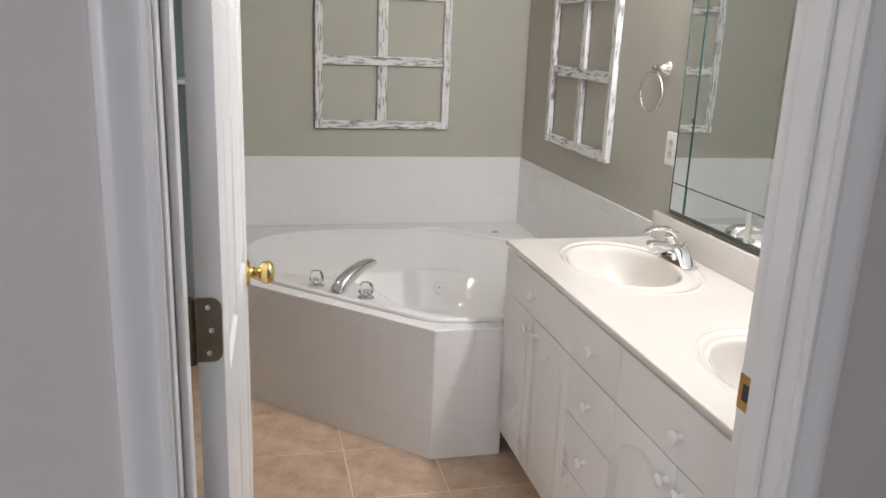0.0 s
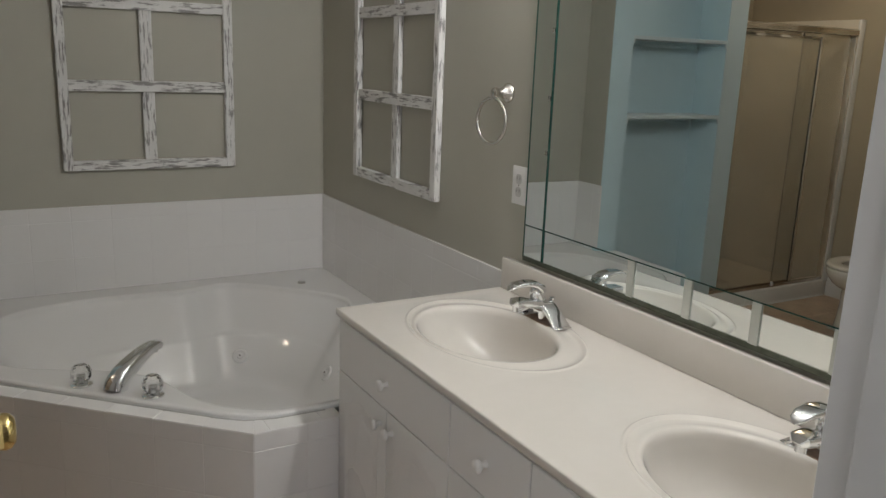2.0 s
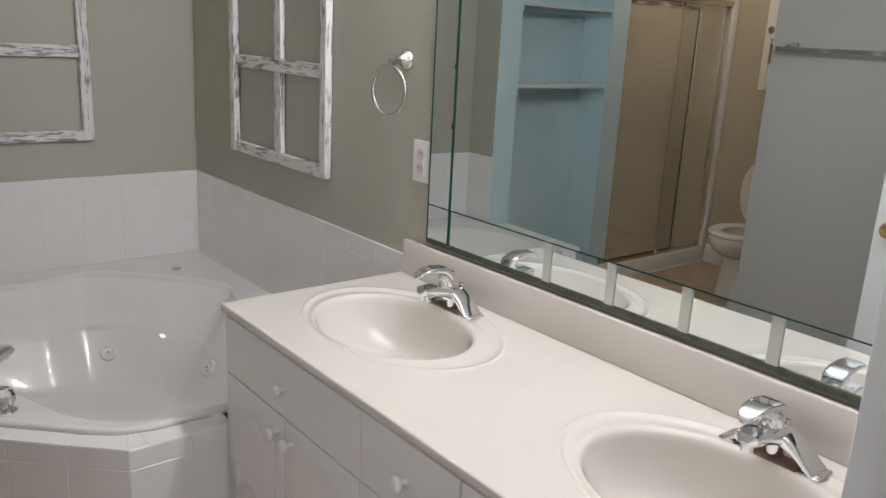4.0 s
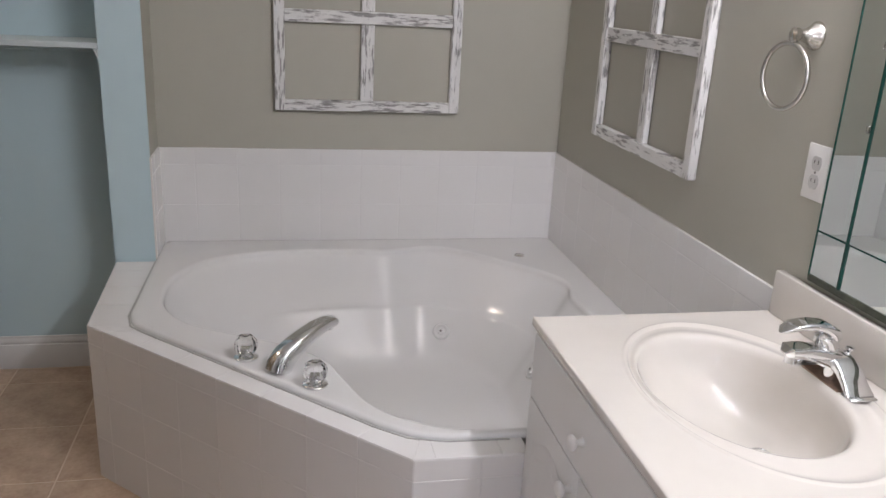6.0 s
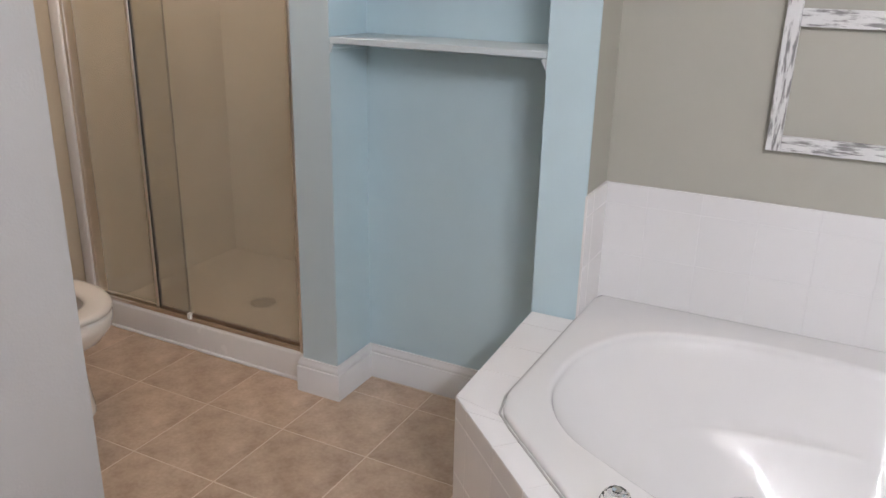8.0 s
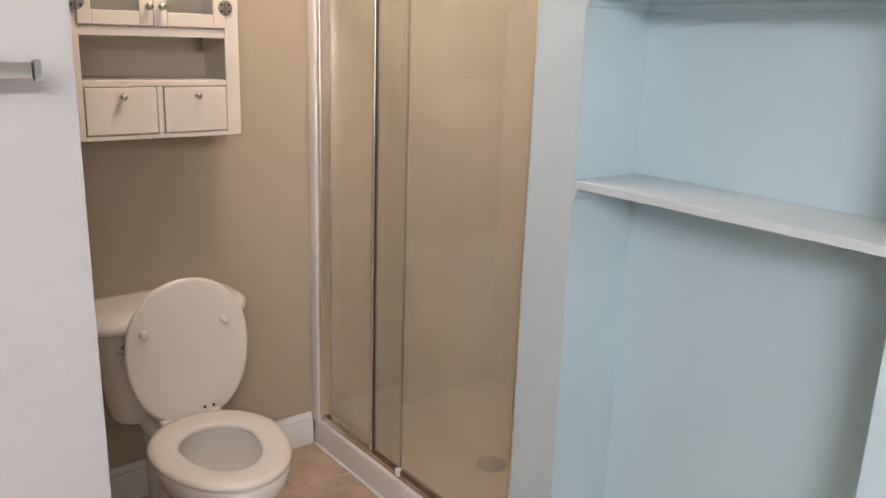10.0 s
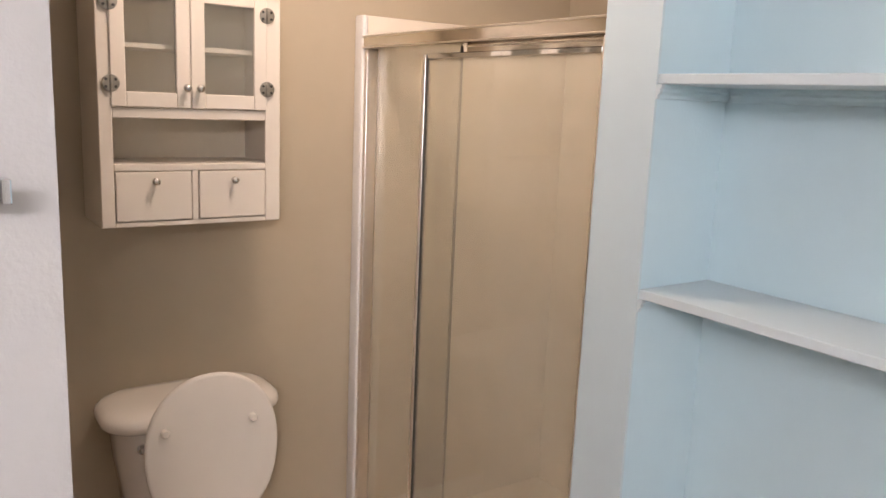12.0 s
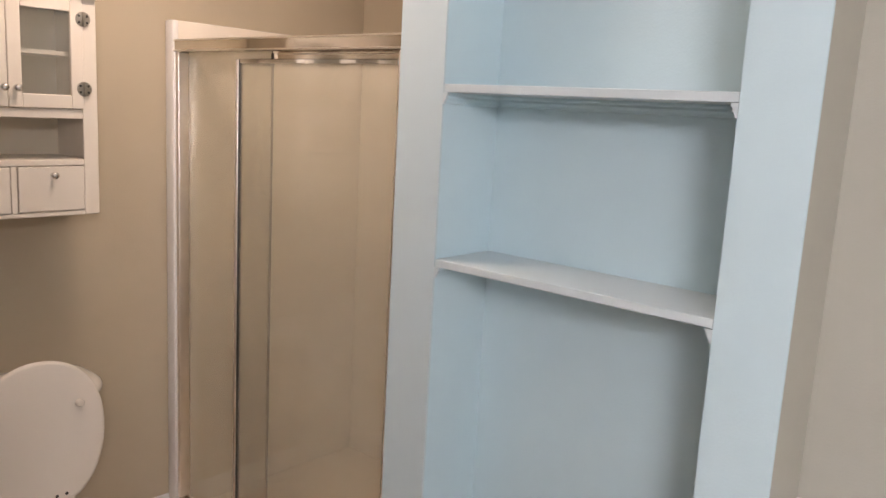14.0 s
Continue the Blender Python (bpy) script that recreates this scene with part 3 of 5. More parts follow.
def tub_jet(degrees_, z):
    """A jet on the shell wall, in a direction from the middle, at a height."""
    k = round(degrees_ / 360 * NT) % NT
    for (t0, z0, s0), (t1, z1, s1) in zip(PROFILE, PROFILE[1:]):
        if z1 <= z <= z0:
            f_ = (z0 - z) / (z0 - z1)
            t = t0 + (t1 - t0) * f_
            r0, r1 = base_r[k] * (1 - t0) + flo_r[k] * t0 - ledge(k, s0), base_r[k] * (1 - t1) + flo_r[k] * t1 - ledge(k, s1)
            r = r0 + (r1 - r0) * f_
            d_ = Vector((math.cos(math.radians(degrees_)), math.sin(math.radians(degrees_)), 0))
            out = (-d_ * (z0 - z1) + Vector((0, 0, 1)) * (r0 - r1)).normalized()
            place = Vector((MID.x, MID.y, z)) + d_ * r
            break
    bm = bmesh.new()
    lathe(bm, place, out, [(-0.02, 0.031), (0.004, 0.032), (0.008, 0.029), (0.009, 0.023), (0.005, 0.018), (0.005, 0.013), (0.011, 0.012), (0.0115, 0.002)], 24)
    j = part("jet", bm, M_ACRYL, tub, smooth=40)
    # Flat disc on the closed tip, coloured as the shade in the nozzle.
    bm = bmesh.new()
    lathe(bm, place + out * 0.0118, out, [(0, 0.0045), (0.001, 0.0045)], 12)
    part("nozzle", bm, M_JET_SHADE, j, "dark disc for the shade in the jet nozzle")


tub_jet(65.5, 0.25)
tub_jet(3.0, 0.285)
bm = bmesh.new()
lathe(bm, (-0.195, -0.232, 0.509), (0, 0, 1), [(0, 0.019), (0.006, 0.019), (0.008, 0.016), (0.009, 0.002)], 24)
part("air_button", bm, M_NICKEL, tub, "dull grey metal air button", smooth=40)
bm = bmesh.new()
lathe(bm, (-0.81, -0.87, 0.152), (0, 0, 1), [(0, 0.032), (0.003, 0.032), (0.005, 0.026), (0.004, 0.002)], 24)
part("drain", bm, M_CHROME, tub, "chrome tub drain", smooth=40)

# tub faucet on the rim
fa = thing("tub_faucet", "chrome roman tub faucet with clear faceted knobs on the tub rim", "faucet", (-1.085, -1.112, 0.5135))
inward = Vector((0.707, 0.707, 0))
bm = bmesh.new()
p0 = Vector((-1.088, -1.112, 0.5135))
fwd = Vector((0.72, 0.62, 0)).normalized()
pts = [p0 + fwd * f_ + Vector((0, 0, z)) for f_, z in ((-0.004, 0), (-0.001, 0.010), (0.006, 0.022), (0.022, 0.036), (0.050, 0.050), (0.085, 0.064), (0.125, 0.077), (0.160, 0.083), (0.184, 0.081), (0.190, 0.076))]
sweep(bm, pts, [(0.032, 0.032), (0.032, 0.031), (0.0315, 0.030), (0.031, 0.029), (0.030, 0.026), (0.028, 0.023), (0.0255, 0.0195), (0.024, 0.017), (0.022, 0.015), (0.019, 0.012)], 20, up=(0, 0, 1), square=2.8)
spout = part("spout", bm, M_CHROME, fa, smooth=45)
bm = bmesh.new()
lathe(bm, p0 + fwd * 0.172 + Vector((0, 0, 0.076)), (0, 0, -1), [(0, 0.011), (0.016, 0.011), (0.017, 0.008), (0.012, 0.002)], 16)
part("aerator", bm, M_CHROME, spout, smooth=40)
for kx, ky in ((-1.175, -1.034), (-1.001, -1.203)):
    bm = bmesh.new()
    lathe(bm, (kx, ky, 0.5135), (0, 0, 1), [(0, 0.032), (0.004, 0.032), (0.007, 0.029), (0.009, 0.020), (0.011, 0.013), (0.013, 0.010), (0.032, 0.010), (0.033, 0.002)], 24)
    base = part("handle_base", bm, M_CHROME, fa, smooth=40)
    bm = bmesh.new()
    lathe(bm, (kx, ky, 0.5245), (0, 0, 1), [(0, 0.013), (0.005, 0.022), (0.016, 0.0295), (0.030, 0.0305), (0.043, 0.026), (0.051, 0.018), (0.053, 0.004)], 10)
    part("handle_knob", bm, M_CLEAR, base, "clear faceted acrylic knob")
    bm = bmesh.new()
    lathe(bm, (kx, ky, 0.5800), (0, 0, 1), [(-0.004, 0.009), (0.0, 0.009), (0.001, 0.002)], 12)
    part("handle_cap", bm, M_CHROME, base)

# ---- vanity ----
VY0, VY1 = -3.038, -1.526
TOPZ, SLAB = 0.822, 0.022
FRX = -0.542


def knob(parent, place, out, mat, r=0.0155, name="knob"):
    bm = bmesh.new()
    lathe(bm, place, out, [(-0.002, r * 0.55), (0.002, r * 0.55), (0.006, r * 0.42), (0.012, r * 0.42), (0.016, r * 0.85), (0.020, r), (0.024, r * 0.95), (0.027, r * 0.6), (0.028, r * 0.1)], 18)
    return part(name, bm, mat, parent, smooth=50)


def raised_front(x, y0, y1, z0, z1, arch):
    """A door: slab with an eased edge and a raised arched field."""
    bm = bmesh.new()
    box(bm, x - 0.018, x - 0.002, y0, y1, z0, z1, 0.003, 2)
    if arch:
        my = 0.052
        a, b, c, e = y0 + my, y1 - my, z0 + 0.055, z1 - 0.085
        outline = [(a, c), (b, c), (b, e)]
        mid, half = (a + b) / 2, (b - a) / 2
        for k in range(1, 12):
            u = 1 - 2 * k / 12
            outline.append((mid + half * u, e + 0.036 * (math.cos(u * math.pi) + 1) / 2))
        outline.append((a, e))
        rings = []
        for inset, out in ((-0.006, 0.0005), (0.0, -0.004), (0.006, -0.004), (0.022, 0.0015), (0.024, 0.002)):
            cx, cz = mid, (c + e) / 2
            ring = []
            for (yy, zz) in outline:
                sy = (abs(yy - cx) - inset) / max(abs(yy - cx), 1e-6) if abs(yy - cx) > 0.03 else 1
                sz = (abs(zz - cz) - inset) / max(abs(zz - cz), 1e-6)
                ring.append((x - 0.0185 - out, cx + (yy - cx) * sy, cz + (zz - cz) * sz))
            rings.append(ring)
        loft(bm, rings)
    return bm


def vanity_unit(label, y0, y1, drawers):
    u = thing("vanity_cabinet", label, "cabinet", (-0.27, (y0 + y1) / 2, 0.0), "units of the double vanity")
    bm = bmesh.new()
    z1 = TOPZ - SLAB - 0.001
    box(bm, FRX, -0.003, y0, y0 + 0.016, 0.105, z1)
    box(bm, FRX, -0.003, y1 - 0.016, y1, 0.105, z1)
    box(bm, FRX, -0.003, y0 + 0.016, y1 - 0.016, 0.105, 0.121)
    box(bm, -0.012, -0.003, y0 + 0.016, y1 - 0.016, 0.121, z1)
    box(bm, FRX, FRX + 0.018, y0 + 0.016, y1 - 0.016, z1 - 0.03, z1)
    part("carcass", bm, M_LAMIN, u)
    part("toe_kick", bx(-0.478, -0.465, y0, y1, 0.0, 0.105), M_LAMIN, u)
    ym = (y0 + y1) / 2
    if drawers:
        for za, zb in ((0.651, 0.797), (0.489, 0.648), (0.327, 0.486), (0.118, 0.324)):
            dr = part("drawer_front", bx(FRX - 0.018, FRX - 0.002, y0 + 0.001, y1 - 0.001, za, zb, 0.003, 2), M_LAMIN, u)
            knob(dr, (FRX - 0.018, ym, (za + zb) / 2 if zb - za < 0.18 else (za + zb) / 2 + 0.02), (-1, 0, 0), M_PLATE)
    else:
        dr = part("drawer_front", bx(FRX - 0.018, FRX - 0.002, y0 + 0.001, y1 - 0.001, 0.651, 0.797, 0.003, 2), M_LAMIN, u)
        knob(dr, (FRX - 0.018, ym, 0.720), (-1, 0, 0), M_PLATE)
        for a, b, ky in ((y0 + 0.001, ym - 0.001, ym - 0.033), (ym + 0.001, y1 - 0.001, ym + 0.033)):
            do = part("cabinet_door", raised_front(FRX, a, b, 0.118, 0.648, True), M_LAMIN, u, smooth=25)
            knob(do, (FRX - 0.018, ky, 0.602), (-1, 0, 0), M_PLATE)
    return u


vanity_unit("white vanity cabinet with two arched doors, beside the tub", -2.153, -1.545, False)
vanity_unit("narrow white vanity drawer stack with four round knobs, between two sinks", -2.442, -2.154, True)
vanity_unit("white vanity cabinet with two arched doors, beside the doorway", -3.036, -2.444, False)

top = thing("vanity_countertop", "glossy cream cultured marble countertop with two moulded oval sinks", "countertop", (-0.28, -2.28, TOPZ))
SINKS = (-1.864, -2.716)
SX, RX, RY = -0.298, 0.152, 0.190


def sink_patch(bm, cy):
    """The slab round one sink: a rectangle down into a ringed oval bowl."""
    n = 96
    hx, hy = 0.21, 0.303
    cx = -0.270
    rings = []
    sq = []
    for k in range(n):
        a = 2 * math.pi * k / n
        c, s = math.cos(a), math.sin(a)
        t = min(hx / abs(c) if abs(c) > 1e-9 else 9, hy / abs(s) if abs(s) > 1e-9 else 9)
        sq.append((cx + c * t, cy + s * t))
    for ex, ey in ((hx, hy), (-hx, hy), (-hx, -hy), (hx, -hy)):
        k = min(range(n), key=lambda i: (sq[i][0] - cx - ex) ** 2 + (sq[i][1] - cy - ey) ** 2)
        sq[k] = (cx + ex, cy + ey)
    rings.append([(x, y, TOPZ) for x, y in sq])
    for rx, ry, dx, z in ((0.207, 0.294, 0, 0.0), (0.205, 0.292, 0, 0.0003), (0.202, 0.289, 0, 0.0022), (0.198, 0.285, 0, 0.0024), (0.193, 0.280, 0, -0.0030), (0.187, 0.268, -0.004, -0.0036), (0.178, 0.245, -0.010, -0.0010), (0.172, 0.232, -0.014, 0.0016), (0.167, 0.224, -0.016, 0.0006), (0.163, 0.218, -0.017, -0.006), (0.160, 0.213, -0.016, -0.016),
                          (0.153, 0.203, -0.010, -0.040), (0.140, 0.185, 0.002, -0.070), (0.120, 0.157, 0.016, -0.098), (0.094, 0.122, 0.031, -0.120), (0.064, 0.084, 0.043, -0.134), (0.037, 0.044, 0.050, -0.141), (0.022, 0.022, 0.053, -0.143)):
        rings.append([(cx + dx + math.cos(2 * math.pi * k / n) * rx, cy - (0.007 if ry > 0.27 else 0) + math.sin(2 * math.pi * k / n) * ry, TOPZ + z) for k in range(n)])
    loft(bm, rings, cap0=False, cap1=True)


bm = bmesh.new()
for cy in SINKS:
    sink_patch(bm, cy)
XB, XF = -0.024, -0.562


def flat(bm, x0, x1, y0, y1, z=TOPZ):
    bm.faces.new([bm.verts.new(p) for p in ((x0, y0, z), (x1, y0, z), (x1, y1, z), (x0, y1, z))])


flat(bm, XF + 0.006, -0.48, VY0, VY1 - 0.004)
flat(bm, -0.06, -0.002, VY0, VY1 - 0.004)
prev = VY1 - 0.004
for cy in SINKS:
    flat(bm, -0.48, -0.06, cy + 0.303, prev)
    prev = cy - 0.303
flat(bm, -0.48, -0.06, VY0, prev)
part("sink_top", bm, M_MARBLE, top, smooth=60)
bm = bmesh.new()
sec = [(XF + 0.006, 0.0), (XF + 0.0012, -0.0006), (XF, -0.0025), (XF, -SLAB + 0.004), (XF + 0.004, -SLAB), (XF + 0.03, -SLAB)]
loft(bm, [[(x, y, TOPZ + z) for x, z in sec] for y in (VY0, VY1)], closed=False, cap0=False, cap1=False)
loft(bm, [[(x, VY1 - 0.004, TOPZ), (x, VY1 - 0.001, TOPZ - 0.0015), (x, VY1, TOPZ - 0.006), (x, VY1, TOPZ - SLAB), (x, VY1 - 0.02, TOPZ - SLAB)] for x in (XF + 0.003, -0.002)], closed=False, cap0=False, cap1=False)
part("front_edge", bm, M_MARBLE, top, smooth=60)
part("backsplash", bx(-0.024, -0.002, VY0, VY1 - 0.012, TOPZ + 0.0, 0.921, 0.004, 2), M_MARBLE, top, smooth=40)
for cy in SINKS:
    bm = bmesh.new()
    lathe(bm, (-0.217, cy, TOPZ - 0.143), (0, 0, 1), [(-0.004, 0.021), (0.002, 0.0225), (0.004, 0.019), (0.001, 0.017), (-0.003, 0.016), (-0.003, 0.002)], 20)
    dr = part("sink_drain", bm, M_CHROME, top, "chrome sink drain", smooth=40)
    # Dark disc paints the shade down the drain.
    bm = bmesh.new()
    lathe(bm, (-0.217, cy, TOPZ - 0.143), (0, 0, 1), [(-0.0028, 0.0155), (-0.0024, 0.0155), (-0.0022, 0.002)], 16)
    part("drain_hole", bm, M_DARK, dr, "dark disc for the shade in the drain opening")


def basin_faucet(cy):
    f_ = thing("sink_faucet", "chrome single lever faucet on the cream counter behind an oval sink", "faucet", (-0.092, cy, TOPZ), "faucets of the double vanity")
    bm = bmesh.new()
    arch = [(-0.078, 0.004), (-0.070, 0.009), (-0.056, 0.020), (-0.040, 0.033), (-0.022, 0.041), (0, 0.044), (0.022, 0.041), (0.040, 0.033), (0.056, 0.020), (0.070, 0.009), (0.078, 0.004)]
    sweep(bm, [(-0.092, cy + y, TOPZ + z) for y, z in arch], [(0.027, 0.0035), (0.026, 0.0045), (0.0245, 0.006), (0.024, 0.008), (0.024, 0.011), (0.024, 0.013), (0.024, 0.011), (0.024, 0.008), (0.0245, 0.006), (0.026, 0.0045), (0.027, 0.0035)], 24, up=(0, 0, 1), square=7.0)
    for sg in (-1, 1):
        box(bm, -0.119, -0.065, cy + sg * 0.060, cy + sg * 0.090, TOPZ + 0.0002, TOPZ + 0.0055, 0.002, 1)
    lathe(bm, (-0.092, cy, TOPZ), (0, 0, 1), [(0.0, 0.017), (0.036, 0.019)], 18)
    base = part("faucet_base", bm, M_CHROME, f_, smooth=50)
    bm = bmesh.new()
    sweep(bm, [(-0.082, cy, TOPZ + 0.036), (-0.100, cy, TOPZ + 0.043), (-0.130, cy, TOPZ + 0.053), (-0.165, cy, TOPZ + 0.060), (-0.192, cy, TOPZ + 0.061), (-0.200, cy, TOPZ + 0.056)], [(0.023, 0.016), (0.023, 0.016), (0.0225, 0.013), (0.022, 0.011), (0.020, 0.009), (0.009, 0.004)], 22, square=7.0)
    lathe(bm, (-0.184, cy, TOPZ + 0.052), (0, 0, -1), [(0, 0.011), (0.014, 0.011), (0.015, 0.003)], 16)
    part("faucet_spout", bm, M_CHROME, f_, smooth=45)
    bm = bmesh.new()
    lathe(bm, (-0.104, cy, TOPZ + 0.038), (-0.36, 0, 1), [(0, 0.0225), (0.012, 0.0185), (0.024, 0.0180), (0.0255, 0.0160), (0.0275, 0.0160), (0.029, 0.0190), (0.046, 0.0215), (0.056, 0.018), (0.060, 0.006)], 24)
    part("faucet_body", bm, M_CHROME, f_, smooth=45)
    bm = bmesh.new()
    sweep(bm, [(-0.108, cy, TOPZ + 0.084), (-0.115, cy, TOPZ + 0.096), (-0.132, cy, TOPZ + 0.107), (-0.160, cy, TOPZ + 0.112), (-0.190, cy, TOPZ + 0.110), (-0.208, cy, TOPZ + 0.103), (-0.215, cy, TOPZ + 0.096)], [(0.019, 0.010), (0.0215, 0.012), (0.021, 0.009), (0.020, 0.0065), (0.0185, 0.005), (0.014, 0.0035), (0.004, 0.002)], 20, square=5.0)
    part("lever", bm, M_CHROME, f_, smooth=45)
    bm = bmesh.new()
    lathe(bm, (-0.066, cy, TOPZ + 0.02), (0, 0, 1), [(0, 0.0032), (0.035, 0.0032), (0.037, 0.007), (0.040, 0.009), (0.043, 0.008), (0.044, 0.001)], 14)
    part("lift_rod", bm, M_CHROME, f_, smooth=40)
    # Added strip: shadow and warm bounce under the arch, put in as colour.
    part("arch_shade", bx(-0.119, -0.080, cy - 0.052, cy + 0.052, TOPZ + 0.0003, TOPZ + 0.003, 0.001, 1), M_FAUCET_SHADE, f_, "brown strip painted as the shade under the faucet arch")
    return f_


fc = basin_faucet(-1.850)
copy_thing(fc, pose(-0.092, -2.710, TOPZ))

# ---- mirror ----
MZ0, MZ1, MZT = 0.940, 1.038, 2.06
mir = thing("wall_mirror", "large frameless wall mirror with narrow mirrored border strips over the vanity", "mirror", (-0.01, -2.3, MZ0))
bm = bx(-0.013, -0.007, -3.0, -1.724, MZ1 + 0.002, MZT)
for v in bm.verts:
    v.co.x += 0.0068 * (v.co.y + 1.724)
part("mirror_pane", bm, M_MIRROR, mir)
part("side_strip", bx(-0.012, -0.006, -1.719, -1.631, MZ1 + 0.002, MZT), M_MIRROR, mir)
part("corner_strip", bx(-0.012, -0.006, -1.719, -1.631, MZ0 + 0.006, MZ1 - 0.001), M_MIRROR, mir)
part("bottom_strip", bx(-0.012, -0.006, -3.0, -1.724, MZ0 + 0.006, MZ1 - 0.001), M_MIRROR, mir)
part("backing_board", bx(-0.006, -0.001, -3.0, -1.631, MZ0, MZT), M_DARK, mir, "dark edge backing")
bm = bmesh.new()
box(bm, -0.0145, -0.0065, -1.7258, -1.7188, MZ0 + 0.004, MZT)
box(bm, -0.0145, -0.0065, -3.0, -1.631, MZ1 - 0.001, MZ1 + 0.0012)
for v in bm.verts:
    if v.co.y < -2.9:
        v.co.x -= 0.008
box(bm, -0.0135, -0.001, -1.631, -1.6285, MZ0, MZT)
part("glass_edge", bm, M_MEDGE, mir, "dark green glass edge")
part("bottom_channel", bx(-0.015, -0.001, -3.0, -1.631, MZ0 - 0.008, MZ0 + 0.006, 0.001), M_CHANNEL, mir, "dark stained metal channel")
for y in (-2.083, -2.268, -2.455, -2.642, -2.829):
    part("frosted_joint", bx(-0.0155, -0.0125, y - 0.012, y + 0.012, MZ0 + 0.004, MZ1 + 0.004, 0.001), M_FROST, mir, "whitish joint strip")
for z in (1.25, 1.40, 1.58, 1.76):
    part("mirror_clip", bx(-0.0165, -0.0122, -1.719, -1.707, z, z + 0.014, 0.002), M_CLEAR, mir, "small clear clip")

# ---- vanity light bar ----
vl = thing("vanity_light", "chrome wall light bar with five round bulbs above the mirror", "wall light", (-0.03, -2.29, BULB_Z))
part("back_plate", bx(-0.035, -0.002, -2.88, -1.70, BULB_Z - 0.055, BULB_Z + 0.055, 0.006, 2), M_CHROME, vl)
for y in BULB_Y:
    bm = bmesh.new()
    lathe(bm, (-0.036, y, BULB_Z), (-1, 0, 0), [(0, 0.024), (0.010, 0.022), (0.030, 0.019), (0.034, 0.016)], 18)
    part("socket", bm, M_CHROME, vl, smooth=40)
    bm = bmesh.new()
    bmesh.ops.create_uvsphere(bm, u_segments=20, v_segments=12, radius=0.045, matrix=Matrix.Translation((BULB_X + 0.02, y, BULB_Z)))
    b = part("bulb", bm, M_BULB, vl, smooth=80)
    b.visible_shadow = False
for name, label, x, y in (("ceiling_light", "round opal glass ceiling light over the toilet", -2.92, -0.55),):
    cl = thing(name, label, "ceiling light", (x, y, CEIL))
    bm = bmesh.new()
    lathe(bm, (x, y, CEIL), (0, 0, -1), [(0.0005, 0.15), (0.02, 0.15), (0.024, 0.14)], 32)
    part("collar", bm, M_NICKEL, cl, smooth=40)
    bm = bmesh.new()
    lathe(bm, (x, y, CEIL - 0.024), (0, 0, -1), [(0, 0.135), (0.02, 0.13), (0.05, 0.105), (0.07, 0.06), (0.078, 0.005)], 32)
    s_ = part("shade", bm, M_SHADE, cl, smooth=60)
    s_.visible_shadow = False

# ---- towel ring and outlet ----
tr = thing("towel_ring", "brushed nickel towel ring on a flared post", "towel ring", (0, -1.500, 1.415))
bm = bmesh.new()
lathe(bm, (-0.0005, -1.494, 1.411), (-1, 0, 0), [(0, 0.029), (0.004, 0.029), (0.010, 0.024), (0.020, 0.017), (0.030, 0.013), (0.040, 0.012), (0.044, 0.015), (0.054, 0.015), (0.058, 0.009), (0.059, 0.001)], 24)
part("post", bm, M_NICKEL, tr, smooth=40)
bm = bmesh.new()
torus(bm, (-0.050, -1.482, 1.328), (1, 0.10, 0), 0.067, 0.0056, 56, 10)
part("ring", bm, M_NICKEL, tr, smooth=60)
ol = thing("power_outlet", "white duplex power outlet with cover plate on the taupe wall", "outlet", (0, -1.580, 1.146))
plate = part("cover_plate", bx(-0.0065, -0.0005, -1.616, -1.545, 1.089, 1.203, 0.003, 2), M_PLATE, ol, smooth=40)
for z in (1.127, 1.165):
    bm = bmesh.new()
    outline = []
    for k in range(24):
        a = 2 * math.pi * k / 24
        outline.append((max(-0.0145, min(0.0145, 0.0175 * math.cos(a))), 0.0145 * math.sin(a)))
    loft(bm, [[(-0.006, -1.5805 + v, z + u) for u, v in outline], [(-0.0085, -1.5805 + v, z + u) for u, v in outline]])
    so = part("socket", bm, M_SLOT, plate)
    # Slots are dark strips on the face, painting the shade inside.
    for dy, h in ((-0.006, 0.009), (0.006, 0.007)):
        part("slot", bx(-0.0088, -0.0082, -1.5805 + dy - 0.001, -1.5805 + dy + 0.001, z - h / 2 + 0.003, z + h / 2 + 0.003), M_DARK, plate, "dark strip for the shade in a plug slot")
bm = bmesh.new()
lathe(bm, (-0.0064, -1.5805, 1.146), (-1, 0, 0), [(0, 0.003), (0.001, 0.0028), (0.0012, 0.0003)], 10)
part("screw", bm, M_NICKEL, plate)

# ---- old window frames on the walls ----


